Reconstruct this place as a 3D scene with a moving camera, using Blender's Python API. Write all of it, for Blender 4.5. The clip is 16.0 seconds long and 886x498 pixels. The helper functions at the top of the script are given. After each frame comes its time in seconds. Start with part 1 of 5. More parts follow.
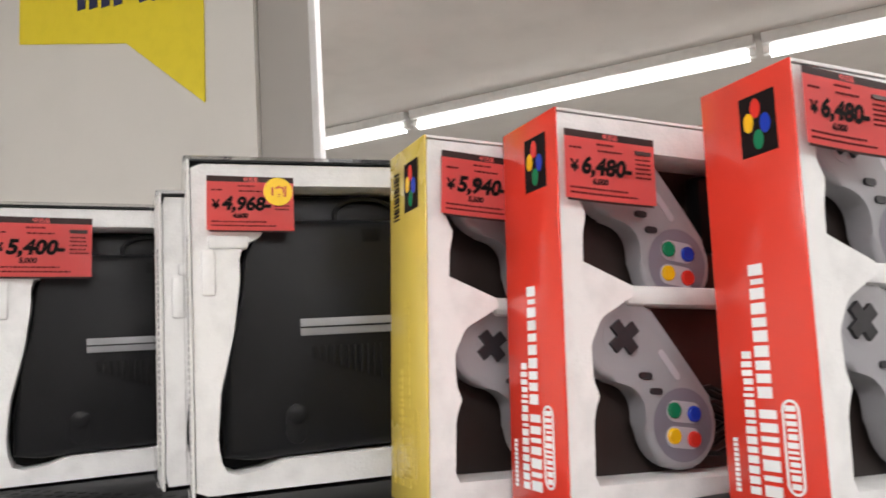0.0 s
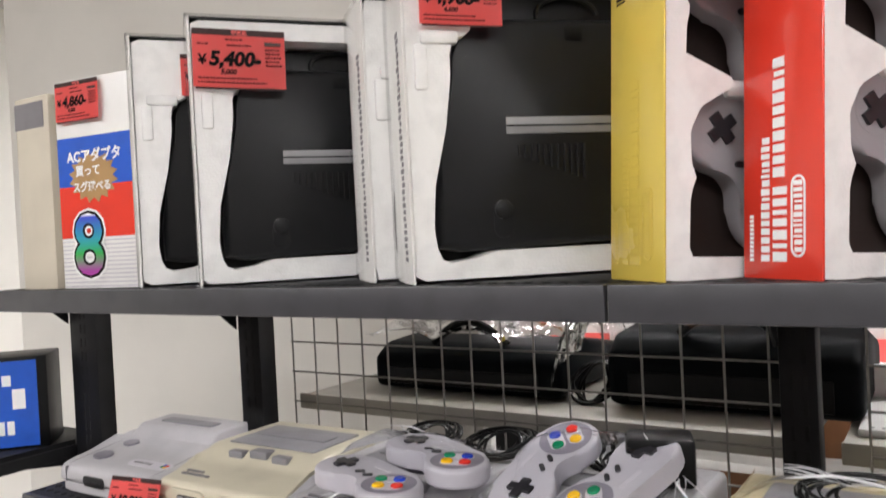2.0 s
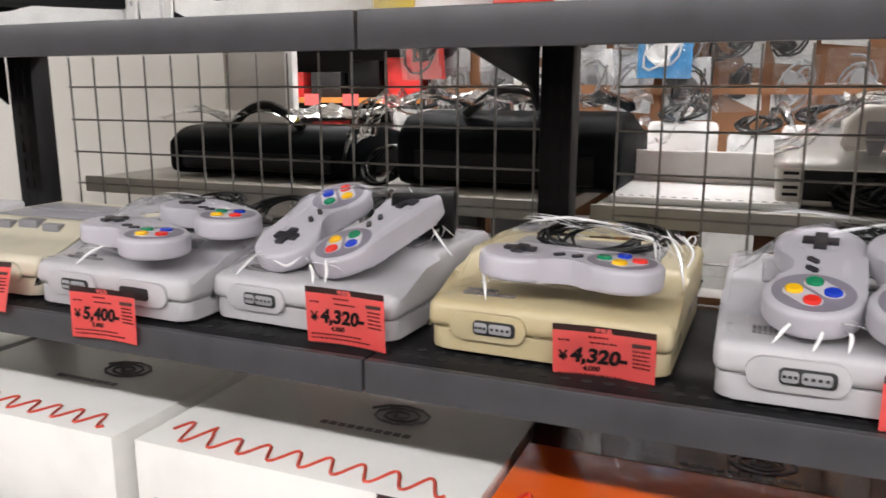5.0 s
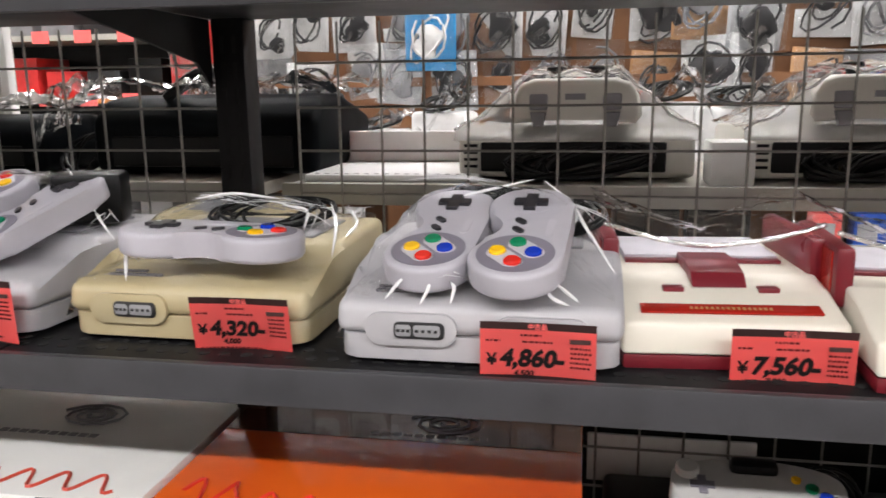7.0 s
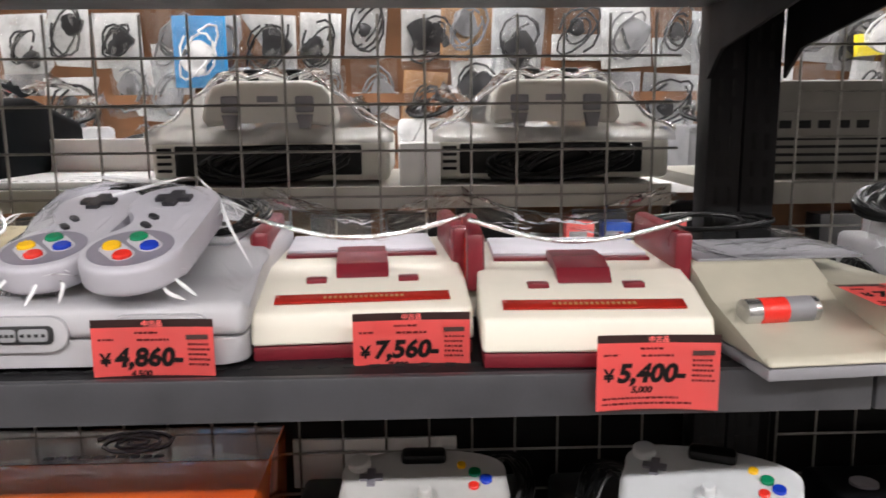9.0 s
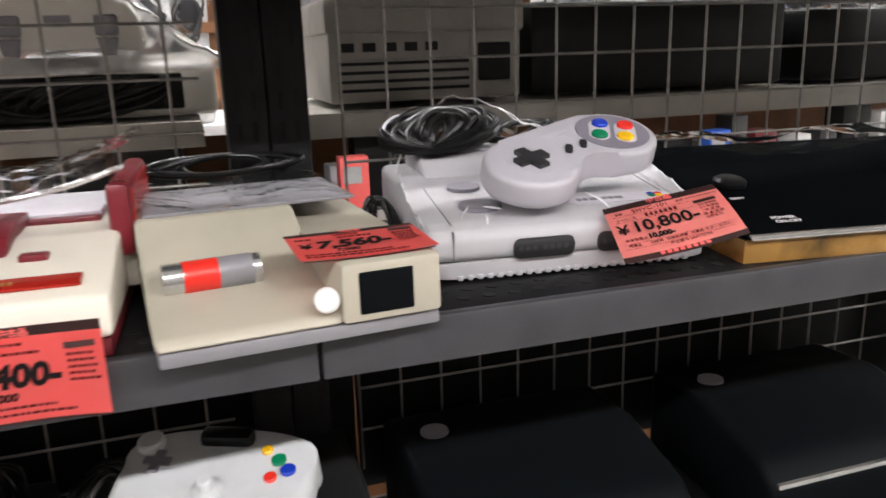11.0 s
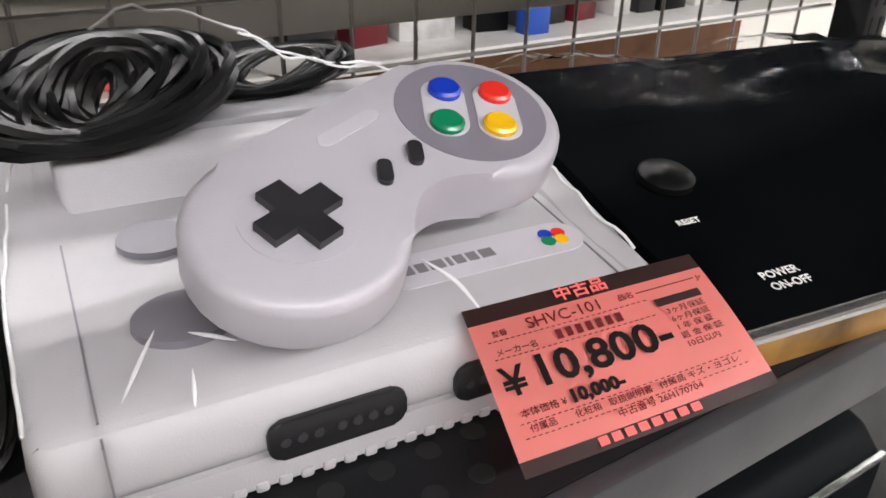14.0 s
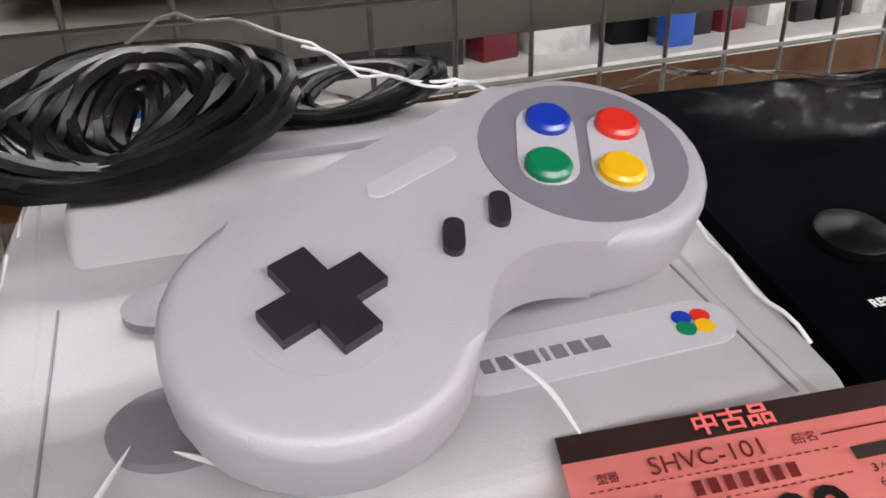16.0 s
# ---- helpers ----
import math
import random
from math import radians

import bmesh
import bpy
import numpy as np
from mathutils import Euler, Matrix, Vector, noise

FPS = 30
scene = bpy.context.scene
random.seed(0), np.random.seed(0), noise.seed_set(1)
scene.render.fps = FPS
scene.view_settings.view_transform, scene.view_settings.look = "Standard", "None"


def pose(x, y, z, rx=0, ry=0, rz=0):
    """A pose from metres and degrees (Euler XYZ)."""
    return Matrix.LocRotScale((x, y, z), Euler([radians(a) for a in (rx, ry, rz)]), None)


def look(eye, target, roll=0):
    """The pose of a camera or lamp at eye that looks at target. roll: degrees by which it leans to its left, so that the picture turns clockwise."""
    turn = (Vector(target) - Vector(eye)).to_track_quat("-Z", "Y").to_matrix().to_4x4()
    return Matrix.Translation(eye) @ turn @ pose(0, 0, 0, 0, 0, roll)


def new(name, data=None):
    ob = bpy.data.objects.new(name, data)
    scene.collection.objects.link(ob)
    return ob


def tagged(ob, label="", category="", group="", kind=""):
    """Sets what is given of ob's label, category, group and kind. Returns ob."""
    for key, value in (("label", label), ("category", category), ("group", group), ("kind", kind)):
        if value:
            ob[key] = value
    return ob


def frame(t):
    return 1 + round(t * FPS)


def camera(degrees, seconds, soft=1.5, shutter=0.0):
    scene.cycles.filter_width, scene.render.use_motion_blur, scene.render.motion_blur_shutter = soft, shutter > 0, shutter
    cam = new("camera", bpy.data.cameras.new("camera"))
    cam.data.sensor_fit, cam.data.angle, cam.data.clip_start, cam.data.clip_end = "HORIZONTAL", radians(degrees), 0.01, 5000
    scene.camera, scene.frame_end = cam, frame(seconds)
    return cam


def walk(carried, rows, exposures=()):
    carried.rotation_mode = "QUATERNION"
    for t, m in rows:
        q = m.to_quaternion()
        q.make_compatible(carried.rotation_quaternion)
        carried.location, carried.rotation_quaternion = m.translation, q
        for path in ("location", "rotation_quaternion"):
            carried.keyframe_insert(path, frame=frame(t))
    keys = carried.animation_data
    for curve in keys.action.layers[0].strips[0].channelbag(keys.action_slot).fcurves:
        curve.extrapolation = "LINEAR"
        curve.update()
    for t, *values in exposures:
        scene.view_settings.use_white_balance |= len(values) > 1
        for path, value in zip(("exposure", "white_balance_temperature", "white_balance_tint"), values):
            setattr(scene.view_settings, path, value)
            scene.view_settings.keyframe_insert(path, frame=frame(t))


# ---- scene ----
cam = camera(59.7, 16.0, 1.6, 0.3)
PATH = [
    (0, (0.298, -0.468, 1.469), (-0.579, 1.31, 1.73), -3.6),
    (0.5, (0.259, -0.489, 1.465), (-0.717, 1.234, 1.745), -3.6),
    (1, (0.229, -0.501, 1.436), (-0.801, 1.19, 1.714), -3.2),
    (1.5, (0.215, -0.511, 1.422), (-0.862, 1.169, 1.547), -3.1),
    (2, (0.205, -0.524, 1.399), (-0.89, 1.148, 1.372), -2.9),
    (2.5, (0.204, -0.531, 1.376), (-0.896, 1.13, 1.206), -2.5),
    (3, (0.204, -0.532, 1.356), (-0.88, 1.125, 1.076), -2.1),
    (3.2, (0.205, -0.531, 1.349), (-0.867, 1.128, 1.034), -2.0),
    (5.3, (0.295, -0.496, 1.293), (-0.398, 1.336, 0.886), -0.0),
    (5.5, (0.309, -0.491, 1.286), (-0.346, 1.358, 0.897), -0.0),
    (6, (0.342, -0.479, 1.292), (-0.201, 1.399, 0.869), -0.3),
    (6.5, (0.383, -0.469, 1.288), (-0.074, 1.432, 0.868), -0.7),
    (7, (0.415, -0.463, 1.28), (0.061, 1.464, 0.879), -0.7),
    (7.5, (0.449, -0.457, 1.272), (0.193, 1.49, 0.892), -0.6),
    (8, (0.483, -0.453, 1.269), (0.333, 1.505, 0.894), -0.7),
    (8.5, (0.515, -0.451, 1.26), (0.475, 1.518, 0.91), -0.5),
    (9, (0.549, -0.449, 1.254), (0.616, 1.521, 0.918), -0.5),
    (9.5, (0.583, -0.454, 1.239), (0.791, 1.514, 0.948), -0.5),
    (10, (0.649, -0.458, 1.232), (0.968, 1.493, 0.926), -1.2),
    (10.2, (0.674, -0.462, 1.23), (1.063, 1.473, 0.911), -1.4),
    (12.5, (0.9034, -0.1386, 1.2712), (1.3028, 0.6637, 0.8276), -0.53),
    (13, (0.9079, -0.1255, 1.2650), (1.3459, 0.6551, 0.8191), 0.01),
    (13.5, (0.9107, -0.1197, 1.2619), (1.3739, 0.6420, 0.8090), 0.61),
    (14, (0.9125, -0.1115, 1.2604), (1.4015, 0.6256, 0.7940), 1.35),
    (14.5, (0.9121, -0.0805, 1.2659), (1.4448, 0.5892, 0.7485), 3.52),
    (15, (0.9284, -0.0695, 1.2519), (1.3995, 0.6849, 0.7946), 0.71),
    (15.5, (0.9565, -0.0593, 1.2446), (1.2756, 0.7854, 0.8148), -3.23),
    (16, (0.9552, -0.0607, 1.2458), (1.3005, 0.7619, 0.7940), -1.49),
]
walk(cam, [(t, look(e, a, r)) for t, e, a, r in PATH], [(0, -0.95), (0.5, -1.30), (1, -1.10), (2, -0.98), (3, -0.72), (5.5, -0.82), (8, -0.86), (10, -0.78), (12.5, -0.66), (16, -0.82)])

# ---- light: rows of ceiling tubes ----
world = bpy.data.worlds.new("world")
scene.world = world
world.use_nodes = True
world.node_tree.nodes["Background"].inputs[0].default_value = (0.9, 0.95, 1.0, 1)
world.node_tree.nodes["Background"].inputs[1].default_value = 0.0
CEIL = 2.75
TUBE_ROWS = [-1.9, 1.25, 3.1]


def strip_lamp(x, y, length, power):
    d = bpy.data.lights.new("tube_light", "AREA")
    d.shape, d.size, d.size_y, d.energy, d.color = "RECTANGLE", length, 0.09, power, (1.0, 0.975, 0.985)
    ob = new("tube_light", d)
    ob.matrix_world = pose(x, y, CEIL - 0.085)
    return ob


for row in TUBE_ROWS:
    for xx in (-1.6, 1.1, 3.8):
        strip_lamp(xx, row, 2.5, 185 if row > 0 else 320)


# ---- materials ----
def mat(name, color, rough=0.5, metal=0.0, var=0.08, scale=30.0, bump=0.0, bscale=200.0, spec=0.5, coat=0.0, color2=None, per_object=False):
    m = bpy.data.materials.new(name)
    m.use_nodes = True
    nt = m.node_tree
    b = nt.nodes["Principled BSDF"]
    b.inputs["Roughness"].default_value = rough
    b.inputs["Metallic"].default_value = metal
    b.inputs["Specular IOR Level"].default_value = spec
    b.inputs["Coat Weight"].default_value = coat
    tc = nt.nodes.new("ShaderNodeTexCoord")
    nz = nt.nodes.new("ShaderNodeTexNoise")
    nz.inputs["Scale"].default_value = scale
    nz.inputs["Detail"].default_value = 5
    nt.links.new(tc.outputs["Object"], nz.inputs["Vector"])
    mix = nt.nodes.new("ShaderNodeMix")
    mix.data_type = "RGBA"
    c2 = color2 or tuple(max(0, c * (1 - 3 * var)) for c in color)
    mix.inputs[6].default_value = (*color, 1)
    mix.inputs[7].default_value = (*c2, 1)
    ramp = nt.nodes.new("ShaderNodeMapRange")
    ramp.inputs[1].default_value, ramp.inputs[2].default_value = 0.45, 0.75
    nt.links.new(nz.outputs[0], ramp.inputs[0])
    nt.links.new(ramp.outputs[0], mix.inputs[0])
    nt.links.new(mix.outputs[2], b.inputs["Base Color"])
    rr = nt.nodes.new("ShaderNodeMapRange")
    rr.inputs[3].default_value, rr.inputs[4].default_value = max(0.02, rough - 0.08), min(1, rough + 0.1)
    nt.links.new(nz.outputs[0], rr.inputs[0])
    nt.links.new(rr.outputs[0], b.inputs["Roughness"])
    if bump:
        n2 = nt.nodes.new("ShaderNodeTexNoise")
        n2.inputs["Scale"].default_value = bscale
        n2.inputs["Detail"].default_value = 3
        nt.links.new(tc.outputs["Object"], n2.inputs["Vector"])
        bp = nt.nodes.new("ShaderNodeBump")
        bp.inputs["Strength"].default_value = bump
        bp.inputs["Distance"].default_value = 0.002
        nt.links.new(n2.outputs[0], bp.inputs["Height"])
        nt.links.new(bp.outputs[0], b.inputs["Normal"])
    return m


def film(name, tint=(1, 1, 1), gloss=0.10, rough=0.08, bscale=28.0, bump=0.6, ior=1.17):
    """Clear packing film: mostly see-through, with sharp glints on its creases."""
    m = bpy.data.materials.new(name)
    m.use_nodes = True
    nt = m.node_tree
    nt.nodes.remove(nt.nodes["Principled BSDF"])
    out = nt.nodes["Material Output"]
    tr = nt.nodes.new("ShaderNodeBsdfTransparent")
    tr.inputs[0].default_value = (*tint, 1)
    gl = nt.nodes.new("ShaderNodeBsdfGlossy")
    gl.inputs["Roughness"].default_value = rough
    fr = nt.nodes.new("ShaderNodeFresnel")
    fr.inputs[0].default_value = ior
    ad = nt.nodes.new("ShaderNodeMath")
    ad.operation = "ADD"
    ad.use_clamp = True
    ad.inputs[1].default_value = gloss
    mx = nt.nodes.new("ShaderNodeMixShader")
    tc = nt.nodes.new("ShaderNodeTexCoord")
    nz = nt.nodes.new("ShaderNodeTexNoise")
    nz.inputs["Scale"].default_value = bscale
    nz.inputs["Detail"].default_value = 3
    nz.inputs["Distortion"].default_value = 1.2
    bp = nt.nodes.new("ShaderNodeBump")
    bp.inputs["Strength"].default_value = bump
    bp.inputs["Distance"].default_value = 0.004
    L = nt.links.new
    L(tc.outputs["Object"], nz.inputs["Vector"])
    L(nz.outputs[0], bp.inputs["Height"])
    L(bp.outputs[0], gl.inputs["Normal"])
    L(bp.outputs[0], fr.inputs["Normal"])
    L(fr.outputs[0], ad.inputs[0])
    L(ad.outputs[0], mx.inputs[0])
    L(tr.outputs[0], mx.inputs[1])
    L(gl.outputs[0], mx.inputs[2])
    L(mx.outputs[0], out.inputs[0])
    return m


def glow(name, color, strength):
    m = bpy.data.materials.new(name)
    m.use_nodes = True
    b = m.node_tree.nodes["Principled BSDF"]
    b.inputs["Base Color"].default_value = (0.9, 0.9, 0.9, 1)
    b.inputs["Emission Color"].default_value = (*color, 1)
    b.inputs["Emission Strength"].default_value = strength
    return m


M_WALL = mat("wall_paint", (0.78, 0.76, 0.71), 0.6, var=0.03, scale=3, bump=0.1, bscale=120)
M_COLUMN = mat("column_trim", (0.42, 0.40, 0.37), 0.5, var=0.04, scale=5)
M_CEIL = mat("ceiling_board", (0.62, 0.60, 0.57), 0.8, var=0.03, scale=4, bump=0.2, bscale=300)
# Kept dark so the unseen south wall bounces little light.
M_BOUNCECUT = mat("bounce_cut_wall", (0.20, 0.18, 0.165), 0.7, var=0.2, scale=6)
M_FLOOR = mat("floor_vinyl", (0.33, 0.315, 0.30), 0.35, var=0.06, scale=8)
M_TUBE = glow("tube_glow", (1, 0.98, 0.95), 9.0)
M_FIX = mat("fixture_white", (0.75, 0.75, 0.74), 0.35, var=0.03)
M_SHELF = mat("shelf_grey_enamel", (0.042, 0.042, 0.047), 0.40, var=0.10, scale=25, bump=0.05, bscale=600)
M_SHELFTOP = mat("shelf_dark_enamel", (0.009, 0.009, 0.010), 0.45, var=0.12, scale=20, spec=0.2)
M_POST = mat("post_black", (0.006, 0.006, 0.007), 0.45, var=0.15, scale=30, spec=0.2)
M_HOLE = mat("hole_dark", (0.004, 0.004, 0.004), 0.9, var=0)
M_WIRE = mat("wire_zinc", (0.24, 0.23, 0.21), 0.38, metal=0.4, var=0.1, scale=80)
M_BACKSHELF = mat("back_shelf_cream", (0.40, 0.385, 0.34), 0.45, var=0.06, scale=15)
M_WHITE = mat("white_enamel", (0.80, 0.80, 0.79), 0.4, var=0.03)
M_SFC = mat("console_grey_plastic", (0.42, 0.41, 0.425), 0.42, var=0.05, scale=18, bump=0.12, bscale=1500)
M_SFCB = mat("console_beige_plastic", (0.52, 0.48, 0.37), 0.42, var=0.06, scale=14, bump=0.12, bscale=1500)
M_YEL = mat("console_yellowed_plastic", (0.43, 0.36, 0.21), 0.42, var=0.07, scale=12, bump=0.12, bscale=1500, color2=(0.47, 0.42, 0.29))
M_DECK = mat("deck_grey_plastic", (0.21, 0.205, 0.22), 0.45, var=0.05, scale=20, bump=0.1, bscale=1500)
M_PAD = mat("pad_grey_plastic", (0.44, 0.425, 0.465), 0.33, var=0.04, scale=20, bump=0.1, bscale=1800)
M_PLATE = mat("pad_plate_grey", (0.20, 0.185, 0.225), 0.5, var=0.04)
M_RECESS = mat("pad_recess_grey", (0.52, 0.50, 0.54), 0.45, var=0.04)
M_KEY = mat("key_black_rubber", (0.022, 0.021, 0.025), 0.42, var=0.15, scale=60)
M_BLUE = mat("button_blue", (0.01, 0.04, 0.42), 0.22, var=0.02)
M_RED = mat("button_red", (0.72, 0.03, 0.02), 0.22, var=0.02)
M_GREEN = mat("button_green", (0.005, 0.20, 0.085), 0.22, var=0.02)
M_YELLOW = mat("button_yellow", (0.85, 0.48, 0.01), 0.22, var=0.02)
M_BKBLACK = mat("black_satin_plastic", (0.003, 0.0035, 0.004), 0.6, var=0.1, scale=20, spec=0.0)
M_BLACK = mat("black_plastic", (0.005, 0.005, 0.0055), 0.35, var=0.1, scale=25, spec=0.18)
M_GLOSSBLACK = mat("black_gloss_plastic", (0.004, 0.005, 0.006), 0.42, var=0.05, scale=20, spec=0.03)
M_CABLE = mat("cable_black", (0.004, 0.004, 0.004), 0.30, var=0.1, spec=0.25)
M_PORT = mat("port_black", (0.01, 0.01, 0.011), 0.5, var=0.1)
M_PIN = mat("port_grey_pins", (0.03, 0.03, 0.033), 0.5, var=0.1)
M_TAG = mat("tag_salmon_card", (0.90, 0.135, 0.125), 0.55, var=0.03, scale=25, color2=(0.86, 0.16, 0.15))
M_TAGDARK = mat("tag_brown_band", (0.055, 0.022, 0.02), 0.5, var=0.1)
M_INK = mat("ink_black", (0.012, 0.008, 0.008), 0.8, var=0.05, spec=0.1)
M_INKRED = mat("ink_dark_red", (0.13, 0.018, 0.018), 0.8, var=0.05, spec=0.1)
M_STICKER = mat("sticker_yellow", (0.95, 0.62, 0.02), 0.45, var=0.03)
M_FOAM = mat("foam_white", (0.80, 0.795, 0.78), 0.75, var=0.05, scale=40, bump=0.18, bscale=420)
# Lit copy of the salmon card: brighter light painted into its colour.
M_TAGLIT = mat("tag_salmon_card_lit", (0.93, 0.30, 0.27), 0.4, var=0.03, scale=25)
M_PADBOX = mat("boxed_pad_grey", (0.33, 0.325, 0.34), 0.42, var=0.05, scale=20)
M_HOLLOWSHADE = mat("hollow_shade", (0.022, 0.015, 0.013), 0.4, var=0.2, scale=25)
M_N64 = mat("charcoal_plastic", (0.014, 0.0145, 0.0155), 0.30, var=0.12, scale=10, spec=0.18)
M_N64S = mat("grey_stripe", (0.27, 0.27, 0.28), 0.35, var=0.05)
M_CARD_R = mat("card_red_gloss", (0.72, 0.045, 0.025), 0.22, var=0.05, scale=14, coat=0.4, bump=0.15, bscale=25)
M_CARD_Y = mat("card_yellow_gloss", (0.66, 0.50, 0.09), 0.25, var=0.08, scale=14, coat=0.4, bump=0.2, bscale=25)
M_CARD_W = mat("card_white", (0.74, 0.73, 0.70), 0.4, var=0.04, scale=12, bump=0.1, bscale=40)
M_CARD_O = mat("card_orange_gloss", (0.74, 0.115, 0.012), 0.18, var=0.10, scale=7, coat=0.5, color2=(0.62, 0.07, 0.008))
M_CARD_OD = mat("card_brown_gloss", (0.10, 0.018, 0.006), 0.18, var=0.2, scale=7, coat=0.5)
M_CARD_BE = mat("card_beige", (0.55, 0.50, 0.40), 0.55, var=0.06, scale=10)
M_CARD_B = mat("card_blue", (0.02, 0.10, 0.52), 0.3, var=0.05)
M_PRINTW = mat("print_white", (0.85, 0.85, 0.84), 0.4, var=0.02)
M_PRINTR = mat("print_red", (0.55, 0.06, 0.03), 0.45, var=0.05)
M_PRINTG = mat("print_grey", (0.18, 0.17, 0.18), 0.5, var=0.05)
M_BROWN = mat("pegboard_brown", (0.20, 0.085, 0.032), 0.6, var=0.15, scale=8)
M_BANNER = mat("banner_yellow", (0.93, 0.76, 0.02), 0.5, var=0.02)
M_NAVY = mat("print_navy", (0.015, 0.02, 0.09), 0.5, var=0.03)
M_CREAM = mat("console_cream_white", (0.70, 0.655, 0.56), 0.35, var=0.04, scale=12)
M_MAROON = mat("console_maroon", (0.16, 0.012, 0.02), 0.3, var=0.08, scale=20)
M_STRIPE = mat("stripe_red_foil", (0.42, 0.02, 0.012), 0.25, metal=0.3, var=0.1)
M_CLONE = mat("clone_beige_plastic", (0.42, 0.39, 0.31), 0.4, var=0.06, scale=14, bump=0.1, bscale=1200)
M_CLEAR = film("clear_film", gloss=0.022, rough=0.06, bscale=34.0, bump=0.9)
M_CLEAR2 = film("stiff_clear_sleeve", gloss=0.0, rough=0.05, bscale=12, bump=0.10, ior=1.045)
M_BAG = film("grey_clear_bag", (0.93, 0.94, 0.95), gloss=0.15, rough=0.12, bscale=38, bump=1.0)
M_AMBER = mat("amber_plate", (0.30, 0.16, 0.04), 0.3, var=0.3, scale=30)
M_SILVER = mat("silver_trim", (0.6, 0.6, 0.6), 0.2, metal=0.9, var=0.05)


# ---- mesh helpers ----
def finish(name, bm, material, smooth=True, angle=35):
    bmesh.ops.recalc_face_normals(bm, faces=bm.faces)
    me = bpy.data.meshes.new(name)
    bm.to_mesh(me)
    bm.free()
    me.materials.append(material)
    if smooth:
        me.polygons.foreach_set("use_smooth", [True] * len(me.polygons))
        me.set_sharp_from_angle(angle=radians(angle))
    return me


def part(name, bm, material, parent=None, label="", smooth=True, m=None):
    ob = new(name, finish(name, bm, material, smooth))
    if parent is not None:
        ob.parent = parent
    if m is not None:
        ob.matrix_basis = m
    if label:
        ob["label"] = label
    return ob


def thing(name, m, label, category, group=""):
    ob = new(name)
    ob.empty_display_size = 0.02
    ob.matrix_basis = m
    return tagged(ob, label, category, group)


def box(bm, x0, x1, y0, y1, z0, z1, bev=0.0, seg=2):
    made = bmesh.ops.create_cube(bm, size=1.0)["verts"]
    for v in made:
        v.co = Vector(((x0 + x1) / 2 + v.co.x * (x1 - x0), (y0 + y1) / 2 + v.co.y * (y1 - y0), (z0 + z1) / 2 + v.co.z * (z1 - z0)))
    if bev:
        edges = list({e for v in made for e in v.link_edges})
        bmesh.ops.bevel(bm, geom=edges, offset=bev, segments=seg, affect="EDGES", profile=0.5)


def boxm(*a, bev=0.0, seg=2):
    bm = bmesh.new()
    box(bm, *a, bev=bev, seg=seg)
    return bm


def prism(pts, z0, z1, bev=0.0, seg=3, top_only=False):
    """A flat outline pushed up from z0 to z1, with rounded rims."""
    bm = bmesh.new()
    low = [bm.verts.new((x, y, z0)) for x, y in pts]
    high = [bm.verts.new((x, y, z1)) for x, y in pts]
    n = len(pts)
    bm.faces.new(low[::-1])
    bm.faces.new(high)
    for i in range(n):
        bm.faces.new((low[i], low[(i + 1) % n], high[(i + 1) % n], high[i]))
    if bev:
        bm.edges.ensure_lookup_table()
        rim = [e for e in bm.edges if (e.verts[0].co.z == e.verts[1].co.z) and (e.verts[0].co.z == z1 or not top_only)]
        bmesh.ops.bevel(bm, geom=rim, offset=bev, segments=seg, affect="EDGES", profile=0.5)
    return bm


def wedge(profile, x0, x1, bev=0.0, seg=2):
    """A side outline in (y, z), pushed across from x0 to x1."""
    bm = bmesh.new()
    a = [bm.verts.new((x0, y, z)) for y, z in profile]
    b = [bm.verts.new((x1, y, z)) for y, z in profile]
    n = len(profile)
    bm.faces.new(a)
    bm.faces.new(b[::-1])
    for i in range(n):
        bm.faces.new((a[i], a[(i + 1) % n], b[(i + 1) % n], b[i]))
    if bev:
        bmesh.ops.bevel(bm, geom=list(bm.edges), offset=bev, segments=seg, affect="EDGES", profile=0.5)
    return bm


def disc(bm, x, y, z0, z1, r, n=24, m=None, dome=0.0):
    ring = [[bm.verts.new((x + rr * math.cos(2 * math.pi * i / n), y + rr * math.sin(2 * math.pi * i / n), z)) for i in range(n)]
            for rr, z in ((r, z0), (r, z1 - dome), (r * 0.82, z1 - dome * 0.25))]
    for a, b in ((0, 1), (1, 2)):
        for i in range(n):
            bm.faces.new((ring[a][i], ring[a][(i + 1) % n], ring[b][(i + 1) % n], ring[b][i]))
    bm.faces.new(ring[2])
    bm.faces.new(ring[0][::-1])


def rod(bm, a, b, r, n=6):
    a, b = Vector(a), Vector(b)
    d = (b - a).normalized()
    u = d.orthogonal().normalized()
    w = d.cross(u)
    rings = [[bm.verts.new(p + (u * math.cos(2 * math.pi * i / n) + w * math.sin(2 * math.pi * i / n)) * r) for i in range(n)] for p in (a, b)]
    for i in range(n):
        bm.faces.new((rings[0][i], rings[0][(i + 1) % n], rings[1][(i + 1) % n], rings[1][i]))
    bm.faces.new(rings[0][::-1])
    bm.faces.new(rings[1])


